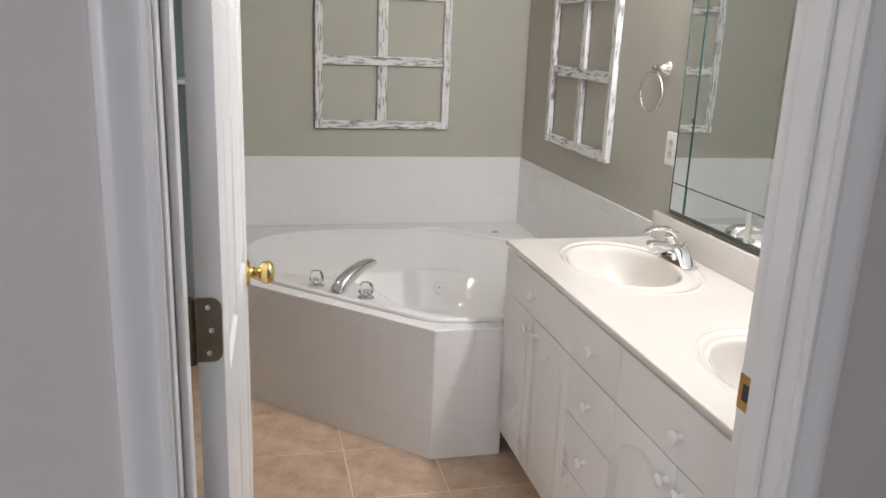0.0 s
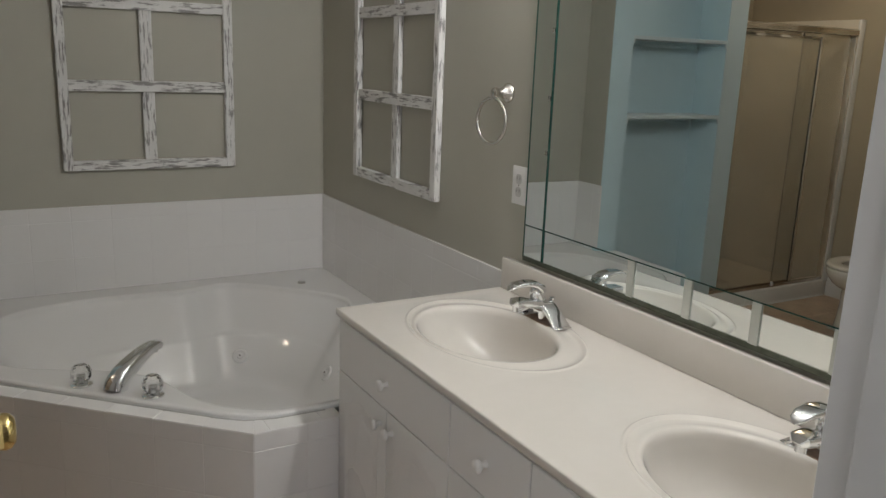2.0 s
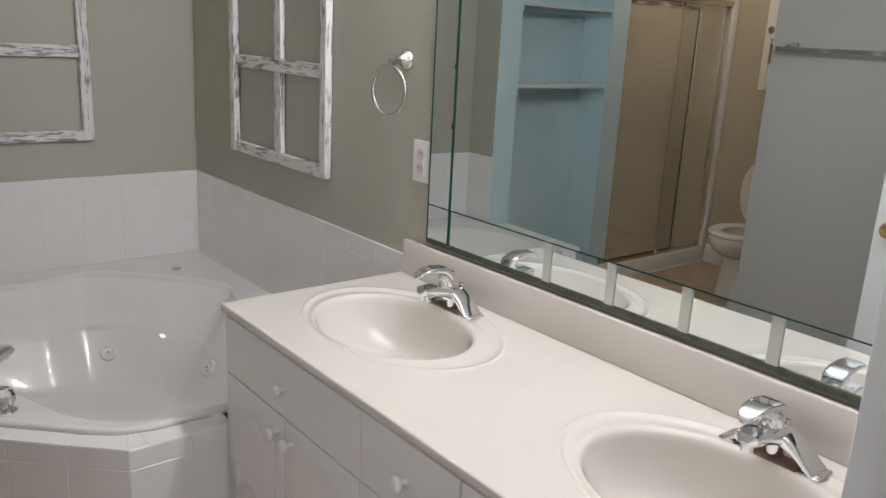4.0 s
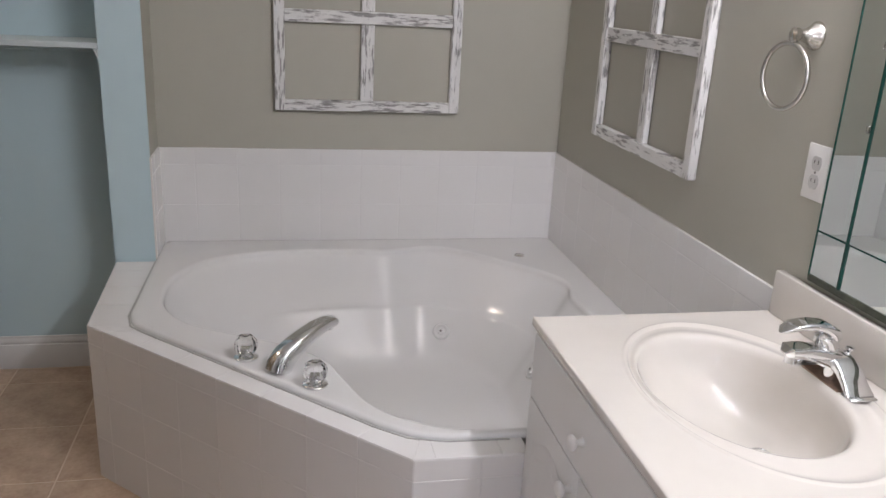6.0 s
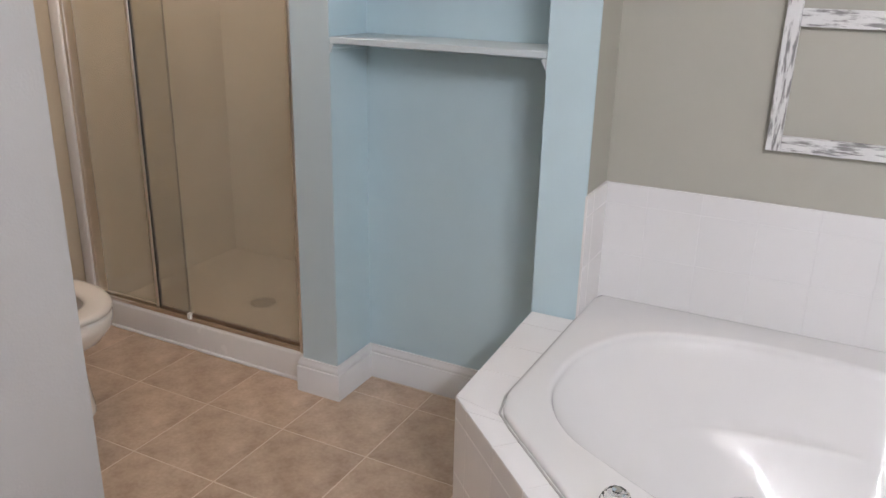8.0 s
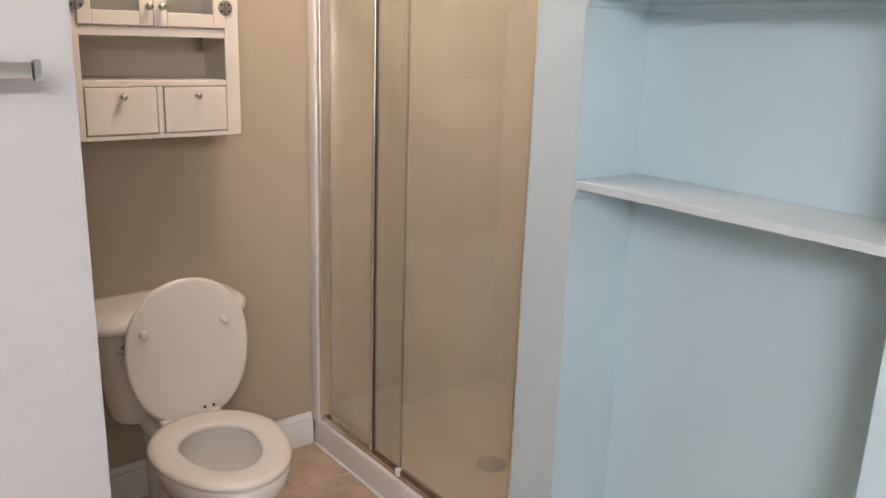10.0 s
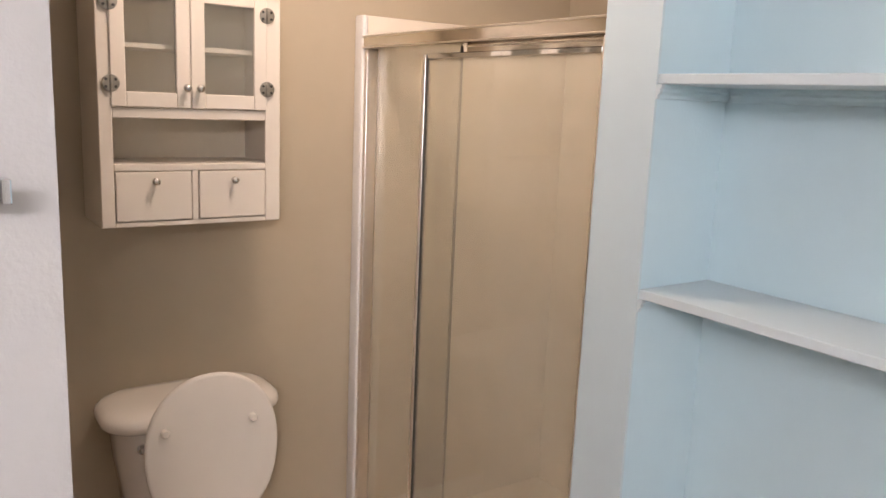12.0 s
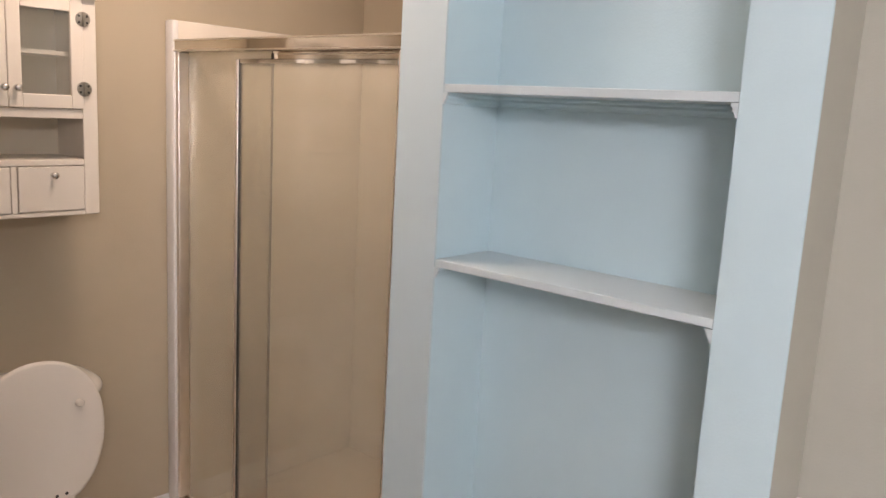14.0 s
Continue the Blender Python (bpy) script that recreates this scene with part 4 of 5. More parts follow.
def old_frame(label, on_north):
    a0, a1 = (-1.103, -0.420) if on_north else (-1.108, -0.405)
    T = 0.028
    f_ = thing("wall_window_frame", label, "wall decoration", ((a0 + a1) / 2, -0.002, 1.02) if on_north else (-0.002, (a0 + a1) / 2, 1.02), "old window frames hung on the walls")
    zs = [(1.016, 1.055), (1.330, 1.374), (1.650, 1.692), (1.968, 2.008)]
    mid = (-0.792, -0.744) if on_north else (-0.800, -0.752)
    rnd = random.Random(5 if on_north else 9)

    def bar(name, u0, u1, z0, z1, deep, mat):
        y0, y1 = -T + deep, -0.003
        bm = bx(u0, u1, y0, y1, z0, z1, 0.0022, 1)
        # ragged wear along the edges
        long_z = (z1 - z0) > (u1 - u0)
        n = 14
        for i in range(1, n):
            if long_z:
                co, no = (0, 0, z0 + (z1 - z0) * i / n), (0, 0, 1)
            else:
                co, no = (u0 + (u1 - u0) * i / n, 0, 0), (1, 0, 0)
            bmesh.ops.bisect_plane(bm, geom=bm.verts[:] + bm.edges[:] + bm.faces[:], plane_co=co, plane_no=no)
        for v in bm.verts:
            if v.co.y < -0.01:
                key = round((v.co.z if long_z else v.co.x) * 400)
                r = noise.noise((key * 0.37, u0 * 9 + z0 * 7, 1.0 if (v.co.x if long_z else v.co.z) > ((u0 + u1) / 2 if long_z else (z0 + z1) / 2) else 4.0))
                v.co.y += 0.0010 * (r + 0.5)
                if long_z:
                    v.co.x += 0.0009 * r
                else:
                    v.co.z += 0.0009 * r
        if not on_north:
            for v in bm.verts:
                v.co = Vector((v.co.y, v.co.x, v.co.z))
            bmesh.ops.reverse_faces(bm, faces=bm.faces)
        part(name, bm, mat, f_, smooth=30)

    bar("stile", a0, a0 + 0.037, 1.016, 2.008, 0, M_CHIP_Z)
    bar("stile", a1 - 0.037, a1, 1.016, 2.008, 0, M_CHIP_Z)
    for k, (z0, z1) in enumerate(zs):
        bar("rail" if k in (0, 3) else "crossbar", a0 + 0.037, a1 - 0.037, z0, z1, 0.001 if k in (0, 3) else 0.004, M_CHIP_H)
    for (_, lo), (hi, _) in zip(zs, zs[1:]):
        bar("muntin", mid[0], mid[1], lo, hi, 0.006, M_CHIP_Z)
    return f_


old_frame("chipped white painted old window frame without glass, on the taupe wall behind the tub", True)
old_frame("chipped white painted old window frame without glass, on the taupe wall over the tub side", False)

# ---- entry door ----
ANG = 1.6
door = thing("entry_door", "white six panel door standing open into the bathroom with brass knob", "door")
DT, DW, DH = 0.035, 0.812, 2.03


def panel_field(bm, face_x, out, y0, y1, z0, z1):
    """A sunk and raised field on a door face."""
    rings = []
    for inset, h in ((0, 0.0), (0.004, 0.0), (0.012, -0.007), (0.020, -0.008), (0.026, -0.007), (0.048, -0.001), (0.050, -0.001)):
        x = face_x + out * h
        rings.append([(x, y0 + inset, z0 + inset), (x, y1 - inset, z0 + inset), (x, y1 - inset, z1 - inset), (x, y0 + inset, z1 - inset)])
    loft(bm, rings, cap0=False)


def door_leaf():
    bm = bmesh.new()
    ys = [0.0, 0.115, 0.363, 0.449, 0.697, DW]
    zs = [0.012, 0.235, 0.835, 0.985, 1.575, 1.685, 1.900, 0.012 + DH]
    for face_x, out in ((0.0, 1), (-DT, -1)):
        for i in range(5):
            for j in range(7):
                if i in (1, 3) and j in (1, 3, 5):
                    panel_field(bm, face_x, out, ys[i], ys[i + 1], zs[j], zs[j + 1])
                else:
                    bm.faces.new([bm.verts.new(p) for p in ((face_x, ys[i], zs[j]), (face_x, ys[i + 1], zs[j]), (face_x, ys[i + 1], zs[j + 1]), (face_x, ys[i], zs[j + 1]))])
    for y in (0.0, DW):
        bm.faces.new([bm.verts.new(p) for p in ((0, y, zs[0]), (-DT, y, zs[0]), (-DT, y, zs[-1]), (0, y, zs[-1]))])
    for z in (zs[0], zs[-1]):
        bm.faces.new([bm.verts.new(p) for p in ((0, 0, z), (-DT, 0, z), (-DT, DW, z), (0, DW, z))])
    bmesh.ops.remove_doubles(bm, verts=bm.verts, dist=1e-5)
    return bm


leaf = part("door_leaf", door_leaf(), M_DOOR, door)
for out, fx in ((1, 0.0), (-1, -DT)):
    bm = bmesh.new()
    lathe(bm, (fx, DW - 0.060, 0.950), (out, 0, 0), [(0, 0.031), (0.003, 0.032), (0.008, 0.028), (0.010, 0.014), (0.014, 0.012), (0.018, 0.016), (0.020, 0.012), (0.026, 0.0115), (0.030, 0.018), (0.038, 0.0255), (0.048, 0.0275), (0.056, 0.0255), (0.062, 0.019), (0.064, 0.010), (0.0635, 0.001)], 32)
    part("door_knob", bm, M_BRASS, door, "polished brass knob", smooth=50)
part("latch_plate", bx(-DT * 0.5 - 0.0125, -DT * 0.5 + 0.0125, DW - 0.0005, DW + 0.0015, 0.922, 0.978), M_BRASS, door, "brass latch plate")
for z in (0.27, 1.055, 1.80):
    bm = bmesh.new()
    outline = []
    z1 = z + 0.092
    for cx, cz, a0 in ((-0.009, z1 - 0.010, 0), (-0.009, z + 0.010, -90)):
        for k in range(7):
            a = radians(90 - k * 15 + a0)
            outline.append((cx - 0.006 + 0.0135 * math.cos(a), cz + 0.010 * math.sin(a) * (1.4 if a0 else 1.4) - (0.004 if a0 == 0 else -0.004)))
    outline = [(-0.0345, z1)] + outline + [(-0.0345, z)]
    loft(bm, [[(x, 0.0005, zz) for x, zz in outline], [(x, -0.0022, zz) for x, zz in outline]])
    hg = part("hinge_leaf", bm, M_BRONZE, door, "tarnished bronze hinge leaf")
    bm = bmesh.new()
    lathe(bm, (-0.041, -0.004, z - 0.003), (0, 0, 1), [(0, 0.0035), (0.003, 0.006), (0.033, 0.006), (0.0335, 0.005), (0.035, 0.005), (0.0355, 0.006), (0.063, 0.006), (0.0635, 0.005), (0.065, 0.005), (0.0655, 0.006), (0.095, 0.006), (0.098, 0.003)], 14)
    part("hinge_barrel", bm, M_BRONZE, door, "tarnished bronze hinge barrel", smooth=40)
    for sz, sx in ((0.013, -0.013), (0.046, -0.009), (0.079, -0.013)):
        bm = bmesh.new()
        lathe(bm, (sx - 0.006, -0.0021, z + sz), (0, -1, 0), [(0, 0.0042), (0.0008, 0.0038), (0.001, 0.0005)], 12)
        part("screw", bm, M_NICKEL, hg)
door.location = (-1.446, -3.005, 0)
door.rotation_euler = (0, 0, -radians(ANG))

# ---- towel bar on the privacy wall ----
tb = thing("towel_bar", "polished chrome square towel bar on the white privacy wall", "towel bar", (-2.255, -1.64, 1.50))
for y in (-1.365, -1.915):
    bm = bmesh.new()
    rings = []
    for d_, h, k in ((0.0005, 0.021, 0.021), (0.006, 0.021, 0.021), (0.016, 0.012, 0.012), (0.052, 0.009, 0.010), (0.060, 0.010, 0.011), (0.068, 0.010, 0.011)):
        rings.append([(-2.255 + d_, y - k, 1.505 - h), (-2.255 + d_, y + k, 1.505 - h), (-2.255 + d_, y + k, 1.505 + h), (-2.255 + d_, y - k, 1.505 + h)])
    loft(bm, rings)
    bmesh.ops.bevel(bm, geom=bm.edges[:], offset=0.0015, segments=1, affect="EDGES")
    part("bracket", bm, M_CHROME, tb)
part("bar", bx(-2.200, -2.190, -1.975, -1.316, 1.484, 1.504, 0.001), M_CHROME, tb)
for y0, y1 in ((-1.316, -1.306), (-1.985, -1.975)):
    part("end_cap", bx(-2.203, -2.187, y0, y1, 1.481, 1.507, 0.0015), M_CHROME, tb)

# ---- shelves in the niche ----


def shelf(z, label):
    s = thing("niche_shelf", label, "shelf", ((NICHE[0] + NICHE[1]) / 2, -0.1, z), "painted shelves in the niche")
    part("board", bx(NICHE[0] + 0.0015, NICHE[1] - 0.0045, FRONT + 0.004, BACK - 0.0075, z - 0.019, z, 0.0015, 1), M_SHELF, s)
    MOULD = [(0, 0), (0.014, 0), (0.014, -0.005), (0.010, -0.009), (0.011, -0.014), (0.006, -0.020), (0.005, -0.026), (0.0, -0.028)]
    zz = z - 0.0195
    for x, sg in ((NICHE[0] + 0.001, 1), (NICHE[1] - 0.0035, -1)):
        bm = bmesh.new()
        loft(bm, [[(x + sg * o, y, zz + h) for o, h in MOULD] for y in (FRONT + 0.010, BACK - 0.008)])
        part("cleat", bm, M_BLUE, s)
        bm = bmesh.new()
        loft(bm, [[(x + sg * o * 1.08, y, zz - 0.0003 + h) for o, h in MOULD] for y in (FRONT + 0.001, FRONT + 0.009)])
        part("cleat_end", bm, M_SHELF, s, "pale moulding end")
    bm = bmesh.new()
    loft(bm, [[(x, BACK - 0.0065 - o, zz + h) for o, h in MOULD] for x in (NICHE[0] + 0.016, NICHE[1] - 0.019)])
    part("cleat", bm, M_BLUE, s)
    return s


shelf(1.245, "light blue painted lower shelf board on moulded cleats in the niche")
shelf(1.665, "light blue painted upper shelf board on moulded cleats in the niche")

# ---- shower ----
sh = thing("shower_stall", "almond fibreglass shower stall with raised white curb", "shower stall", (-3.1, 0.3, 0.0))
X0, X1 = W + 0.002, -2.504
part("curb", bx(X0, X1, -0.156, -0.085, 0.0, 0.112, 0.010, 3), M_CURB, sh, smooth=40)
bm = bmesh.new()
box(bm, X0, X1, -0.085, SH_BACK - 0.002, 0.0, 0.055)
part("pan", bm, M_FIBER, sh)
bm = bmesh.new()
box(bm, X0, X0 + 0.030, -0.156, SH_BACK - 0.002, 0.055, 1.855, 0.006, 2)
box(bm, X0 + 0.03, X1 - 0.002, SH_BACK - 0.032, SH_BACK - 0.002, 0.055, 1.855, 0.006, 2)
box(bm, X1 - 0.026, X1, -0.085, SH_BACK - 0.032, 0.055, 1.855, 0.006, 2)
part("wall_panel", bm, M_FIBER, sh, smooth=40)
bm = bmesh.new()
box(bm, X0, X0 + 0.055, -0.162, -0.140, 0.100, 1.853, 0.008, 3)
part("front_flange", bm, M_CURB, sh, smooth=40)
for z in (0.85, 1.15):
    part("soap_ledge", bx(X1 - 0.16, X1 - 0.027, SH_BACK - 0.15, SH_BACK - 0.033, z, z + 0.03, 0.010, 2), M_FIBER, sh, smooth=40)
bm = bmesh.new()
lathe(bm, (-3.05, 0.24, 0.055), (0, 0, 1), [(0, 0.055), (0.003, 0.055), (0.005, 0.048), (0.004, 0.003)], 28)
part("shower_drain", bm, M_NICKEL, sh, "dull metal shower drain", smooth=40)

bm = bmesh.new()
pts, rad = [], []
for k in range(60):
    u = k / 59
    pts.append((X0 + 0.03 + (X1 - X0 - 0.035) * u, -0.158, 0.004))
    r_ = 0.006 + 0.004 * noise.noise((k * 0.45, 2.0, 0.0)) + 0.002 * noise.noise((k * 1.7, 5.0, 0.0))
    rad.append((r_ * 1.3, max(0.003, r_)))
sweep(bm, pts, rad, 8)
part("caulk_bead", bm, M_GROUT, sh, "uneven white caulk bead", smooth=60)

en = thing("shower_enclosure", "chrome framed sliding glass shower doors on the white curb", "shower door", (-3.08, -0.15, 0.112))
part("header_rail", bx(-3.604, -2.506, -0.160, -0.098, 1.748, 1.790, 0.006, 2), M_SATIN, en)
part("lower_rail", bx(-3.07, -2.510, -0.138, -0.104, 1.718, 1.748, 0.003, 1), M_SATIN, en)
for z0, z1, y0 in ((1.750, 1.755, -0.163), (1.783, 1.788, -0.163), (1.722, 1.726, -0.1405), (1.738, 1.742, -0.1405)):
    part("rail_lip", bx(-3.604 if z0 > 1.745 else -3.07, -2.508, y0, y0 + 0.004, z0, z1, 0.001), M_ALU, en)
part("bottom_track", bx(-3.604, -2.506, -0.148, -0.100, 0.113, 0.124, 0.002, 1), M_SATIN, en)
bm = bmesh.new()
box(bm, -3.604, -2.506, -0.148, -0.144, 0.124, 0.134, 0.001)
box(bm, -3.604, -2.506, -0.124, -0.120, 0.124, 0.132, 0.001)
part("track_lip", bm, M_SATIN, en)
part("wall_jamb", bx(-3.603, -3.584, -0.156, -0.108, 0.134, 1.748, 0.006, 3), M_ALU, en, smooth=50)
part("wall_jamb", bx(-2.534, -2.506, -0.150, -0.108, 0.134, 1.748, 0.002, 1), M_JAMB, en, "tarnished brown metal jamb")
part("jamb_bead", bx(-2.551, -2.536, -0.160, -0.108, 0.116, 1.748, 0.006, 3), M_ALU, en, smooth=50)
part("jamb_seal", bx(-2.560, -2.552, -0.146, -0.130, 0.134, 1.724, 0.002, 1), M_DARK, en, "thin dark rubber seal")
p1 = part("fixed_panel", bx(-3.584, -3.126, -0.1165, -0.1115, 0.134, 1.748), M_SHGLASS, en, "clear glass panel with soap film")
p2 = part("sliding_panel", bx(-3.246, -2.562, -0.1405, -0.1355, 0.140, 1.724), M_SHGLASS, en, "clear glass panel with soap film")
part("panel_edge", bx(-3.126, -3.121, -0.1175, -0.1105, 0.134, 1.745), M_SEAL, en, "dark glass edge")
part("panel_stile", bx(-3.270, -3.256, -0.147, -0.129, 0.138, 1.724, 0.005, 3), M_ALU, en, smooth=50)
part("stile_seal", bx(-3.2555, -3.248, -0.145, -0.131, 0.138, 1.724, 0.002, 1), M_SEAL, en, "thin dark rubber seal")
part("panel_top_rail", bx(-3.246, -2.562, -0.146, -0.130, 1.712, 1.726, 0.002, 1), M_CHROME, en)
part("panel_bottom_rail", bx(-3.246, -2.562, -0.146, -0.130, 0.1335, 0.146, 0.002, 1), M_JAMB, en)
part("door_guide", bx(-3.100, -3.080, -0.156, -0.138, 0.124, 0.150, 0.003, 1), M_PLATE, en, "small white door guide")
for p in (p1, p2):
    p.visible_shadow = False

# ---- toilet ----
TY = -0.742
to = thing("toilet", "bone coloured two piece toilet with raised lid against the taupe wall", "toilet", (-3.25, TY, 0))


def egg(cx, cy, front, back, half, z, n=48, sharp=2.0):
    """Elongated outline pointing to +x."""
    out = []
    for k in range(n):
        a = 2 * math.pi * k / n
        c, s = math.cos(a), math.sin(a)
        r = front if c > 0 else back
        out.append((cx + r * math.copysign(abs(c) ** (2 / sharp), c), cy + half * math.copysign(abs(s) ** (2 / sharp), s), z))
    return out


bm = bmesh.new()
BX = -3.11
loft(bm, [egg(-3.26, TY, 0.255, 0.19, 0.130, 0.0, sharp=2.7), egg(-3.26, TY, 0.255, 0.19, 0.130, 0.02, sharp=2.7), egg(-3.26, TY, 0.246, 0.19, 0.124, 0.07, sharp=2.7), egg(-3.26, TY, 0.238, 0.19, 0.120, 0.15, sharp=2.6), egg(-3.255, TY, 0.236, 0.19, 0.121, 0.225, sharp=2.5),
          egg(-3.23, TY, 0.215, 0.19, 0.122, 0.250), egg(-3.19, TY, 0.236, 0.19, 0.142, 0.275), egg(-3.16, TY, 0.245, 0.20, 0.155, 0.30), egg(-3.13, TY, 0.255, 0.20, 0.174, 0.35), egg(-3.125, TY, 0.255, 0.20, 0.178, 0.385), egg(-3.125, TY, 0.250, 0.198, 0.174, 0.393),
          egg(-3.125, TY, 0.205, 0.150, 0.130, 0.393), egg(-3.125, TY, 0.195, 0.140, 0.120, 0.375), egg(-3.13, TY, 0.17, 0.13, 0.108, 0.31), egg(-3.15, TY, 0.12, 0.10, 0.078, 0.25), egg(-3.17, TY, 0.06, 0.05, 0.04, 0.215)])
bowl = part("bowl", bm, M_CERAM, to, smooth=60)
bm = bmesh.new()
lathe(bm, (-3.150, TY, 0.262), (0, 0, 1), [(-0.004, 0.075), (0.0, 0.077), (0.0002, 0.070)], 28)
part("water", bm, M_WATER, to, "still water", smooth=30)
bm = bmesh.new()
box(bm, -3.64, -3.30, TY - 0.115, TY + 0.115, 0.33, 0.392, 0.02, 3)
box(bm, -3.56, -3.34, TY - 0.09, TY + 0.09, 0.0, 0.34, 0.03, 3)
part("bowl_shelf", bm, M_CERAM, to, smooth=50)
bm = bmesh.new()
bm2 = [(0.262, 0.190, 0.182, 0.394), (0.270, 0.198, 0.188, 0.398), (0.272, 0.200, 0.189, 0.408), (0.266, 0.194, 0.184, 0.415), (0.250, 0.180, 0.170, 0.418), (0.190, 0.115, 0.120, 0.416), (0.178, 0.105, 0.110, 0.411), (0.174, 0.102, 0.106, 0.402), (0.178, 0.106, 0.110, 0.394)]
rows = loft(bm, [egg(-3.145, TY, a, b, h, z) for a, b, h, z in bm2], cap0=False, cap1=False)
for i in range(48):
    j = (i + 1) % 48
    bm.faces.new((rows[-1][i], rows[-1][j], rows[0][j], rows[0][i]))
part("seat", bm, M_SEAT, to, smooth=60)
# raised lid, leaning on the tank
bm = bmesh.new()


def lid_ring(scale, d_):
    out = []
    for k in range(56):
        a = 2 * math.pi * k / 56
        c, s = math.cos(a), math.sin(a)
        up = max(0.625 + (0.212 if c > 0 else 0.245) * scale * math.copysign(abs(c) ** 0.92, c), 0.625 - 0.217 * scale)
        lean = -0.06 * (up - 0.42)
        out.append((-3.352 + lean + d_, TY + 0.010 + 0.187 * scale * math.copysign(abs(s) ** 0.95, s), up))
    return out


loft(bm, [lid_ring(0.93, -0.006), lid_ring(0.99, -0.004), lid_ring(1.0, 0.003), lid_ring(0.99, 0.009), lid_ring(0.95, 0.011), lid_ring(0.5, 0.0075)])
lid = part("lid", bm, M_SEAT, to, smooth=60)
for y in (TY - 0.122, TY + 0.122):
    bm = bmesh.new()
    lathe(bm, (-3.362, y, 0.693), (1, 0, 0.05), [(0, 0.012), (0.014, 0.012), (0.018, 0.009), (0.019, 0.001)], 16)
    part("bumper", bm, M_SEAT, lid, smooth=40)
# Bolt holes as dark discs, their shade painted on the lid.
for y in (TY - 0.018, TY + 0.010):
    bm = bmesh.new()
    lathe(bm, (-3.3405, y + 0.06, 0.428), (1, 0, 0.05), [(0, 0.005), (0.001, 0.005)], 12)
    part("bolt_hole", bm, M_DARK, lid, "dark disc for the shade in a bolt hole")
for y in (TY - 0.075, TY + 0.075):
    bm = bmesh.new()
    box(bm, -3.372, -3.335, y - 0.018, y + 0.018, 0.394, 0.416, 0.007, 3)
    lathe(bm, (-3.352, y - 0.02, 0.412), (0, 1, 0), [(0, 0.008), (0.04, 0.008)], 14)
    part("seat_hinge", bm, M_SEAT, to, smooth=40)
bm = bmesh.new()


def rrect(x0, x1, y0, y1, z, r=0.03, n=6):
    out = []
    for cx, cy, a0 in ((x1 - r, y1 - r, 0), (x0 + r, y1 - r, 90), (x0 + r, y0 + r, 180), (x1 - r, y0 + r, 270)):
        for k in range(n + 1):
            a = radians(a0 + 90 * k / n)
            out.append((cx + r * math.cos(a), cy + r * math.sin(a), z))
    return out


T0, T1 = -0.984, -0.508
loft(bm, [rrect(-3.642, -3.455, T0 + 0.065, T1 - 0.060, 0.37, 0.06), rrect(-3.646, -3.445, T0 + 0.050, T1 - 0.045, 0.39, 0.07), rrect(-3.648, -3.425, T0 + 0.025, T1 - 0.02, 0.58, 0.08), rrect(-3.648, -3.418, T0 + 0.018, T1 - 0.012, 0.677, 0.08)])
part("tank", bm, M_CERAM, to, smooth=50)
bm = bmesh.new()
loft(bm, [rrect(-3.652, -3.412, T0 + 0.006, T1 - 0.002, 0.6775, 0.085), rrect(-3.655, -3.402, T0 - 0.008, T1 + 0.008, 0.680, 0.09), rrect(-3.656, -3.394, T0 - 0.018, T1 + 0.012, 0.690, 0.095), rrect(-3.656, -3.393, T0 - 0.019, T1 + 0.013, 0.702, 0.095), rrect(-3.654, -3.400, T0 - 0.013, T1 + 0.008, 0.717, 0.09), rrect(-3.648, -3.416, T0 + 0.002, T1 - 0.005, 0.727, 0.085), rrect(-3.638, -3.445, T0 + 0.030, T1 - 0.028, 0.733, 0.07), rrect(-3.61, -3.49, T0 + 0.09, T1 - 0.08, 0.735, 0.05)])
part("tank_lid", bm, M_CERAM, to, smooth=60)
bm = bmesh.new()
lathe(bm, (-3.424, T0 + 0.075, 0.632), (1, 0, 0), [(0, 0.014), (0.006, 0.014), (0.010, 0.010), (0.018, 0.008)], 16)
sweep(bm, [(-3.406, T0 + 0.068, 0.632), (-3.402, T0 + 0.095, 0.630), (-3.402, T0 + 0.130, 0.628)], [(0.006, 0.008), (0.006, 0.007), (0.005, 0.009)], 10)
part("flush_lever", bm, M_CHROME, to, "chrome flush lever", smooth=40)

# ---- wall cabinet over the toilet ----
CX, C0, C1, CZ0, CZ1 = -3.440, -0.986, -0.512, 1.243, 1.862
wc = thing("wall_cabinet", "cream wall cabinet with glass doors and drawers above the toilet", "cabinet", (-3.55, -0.749, CZ0))
bk = W + 0.002
part("side_panel", bx(bk, CX - 0.001, C0, C0 + 0.018, CZ0, CZ1), M_CAB, wc)
part("side_panel", bx(bk, CX - 0.001, C1 - 0.018, C1, CZ0, CZ1), M_CAB, wc)
for z0, z1 in ((CZ0, CZ0 + 0.014), (1.392, 1.404), (1.524, 1.542)):
    part("fixed_board", bx(bk, CX - 0.001, C0 + 0.018, C1 - 0.018, z0, z1), M_CAB, wc)
bm = bmesh.new()
box(bm, CX - 0.001, CX + 0.012, C0 - 0.001, C0 + 0.032, CZ0, CZ1, 0.002)
box(bm, CX - 0.001, CX + 0.012, C1 - 0.042, C1 + 0.001, CZ0, CZ1, 0.002)
for z0, z1 in ((CZ0, 1.256), (1.388, 1.405), (1.522, 1.548)):
    box(bm, CX - 0.001, CX + 0.011, C0 + 0.032, C1 - 0.042, z0, z1, 0.0015)
box(bm, CX - 0.001, CX + 0.011, -0.758, -0.742, 1.256, 1.388, 0.0015)
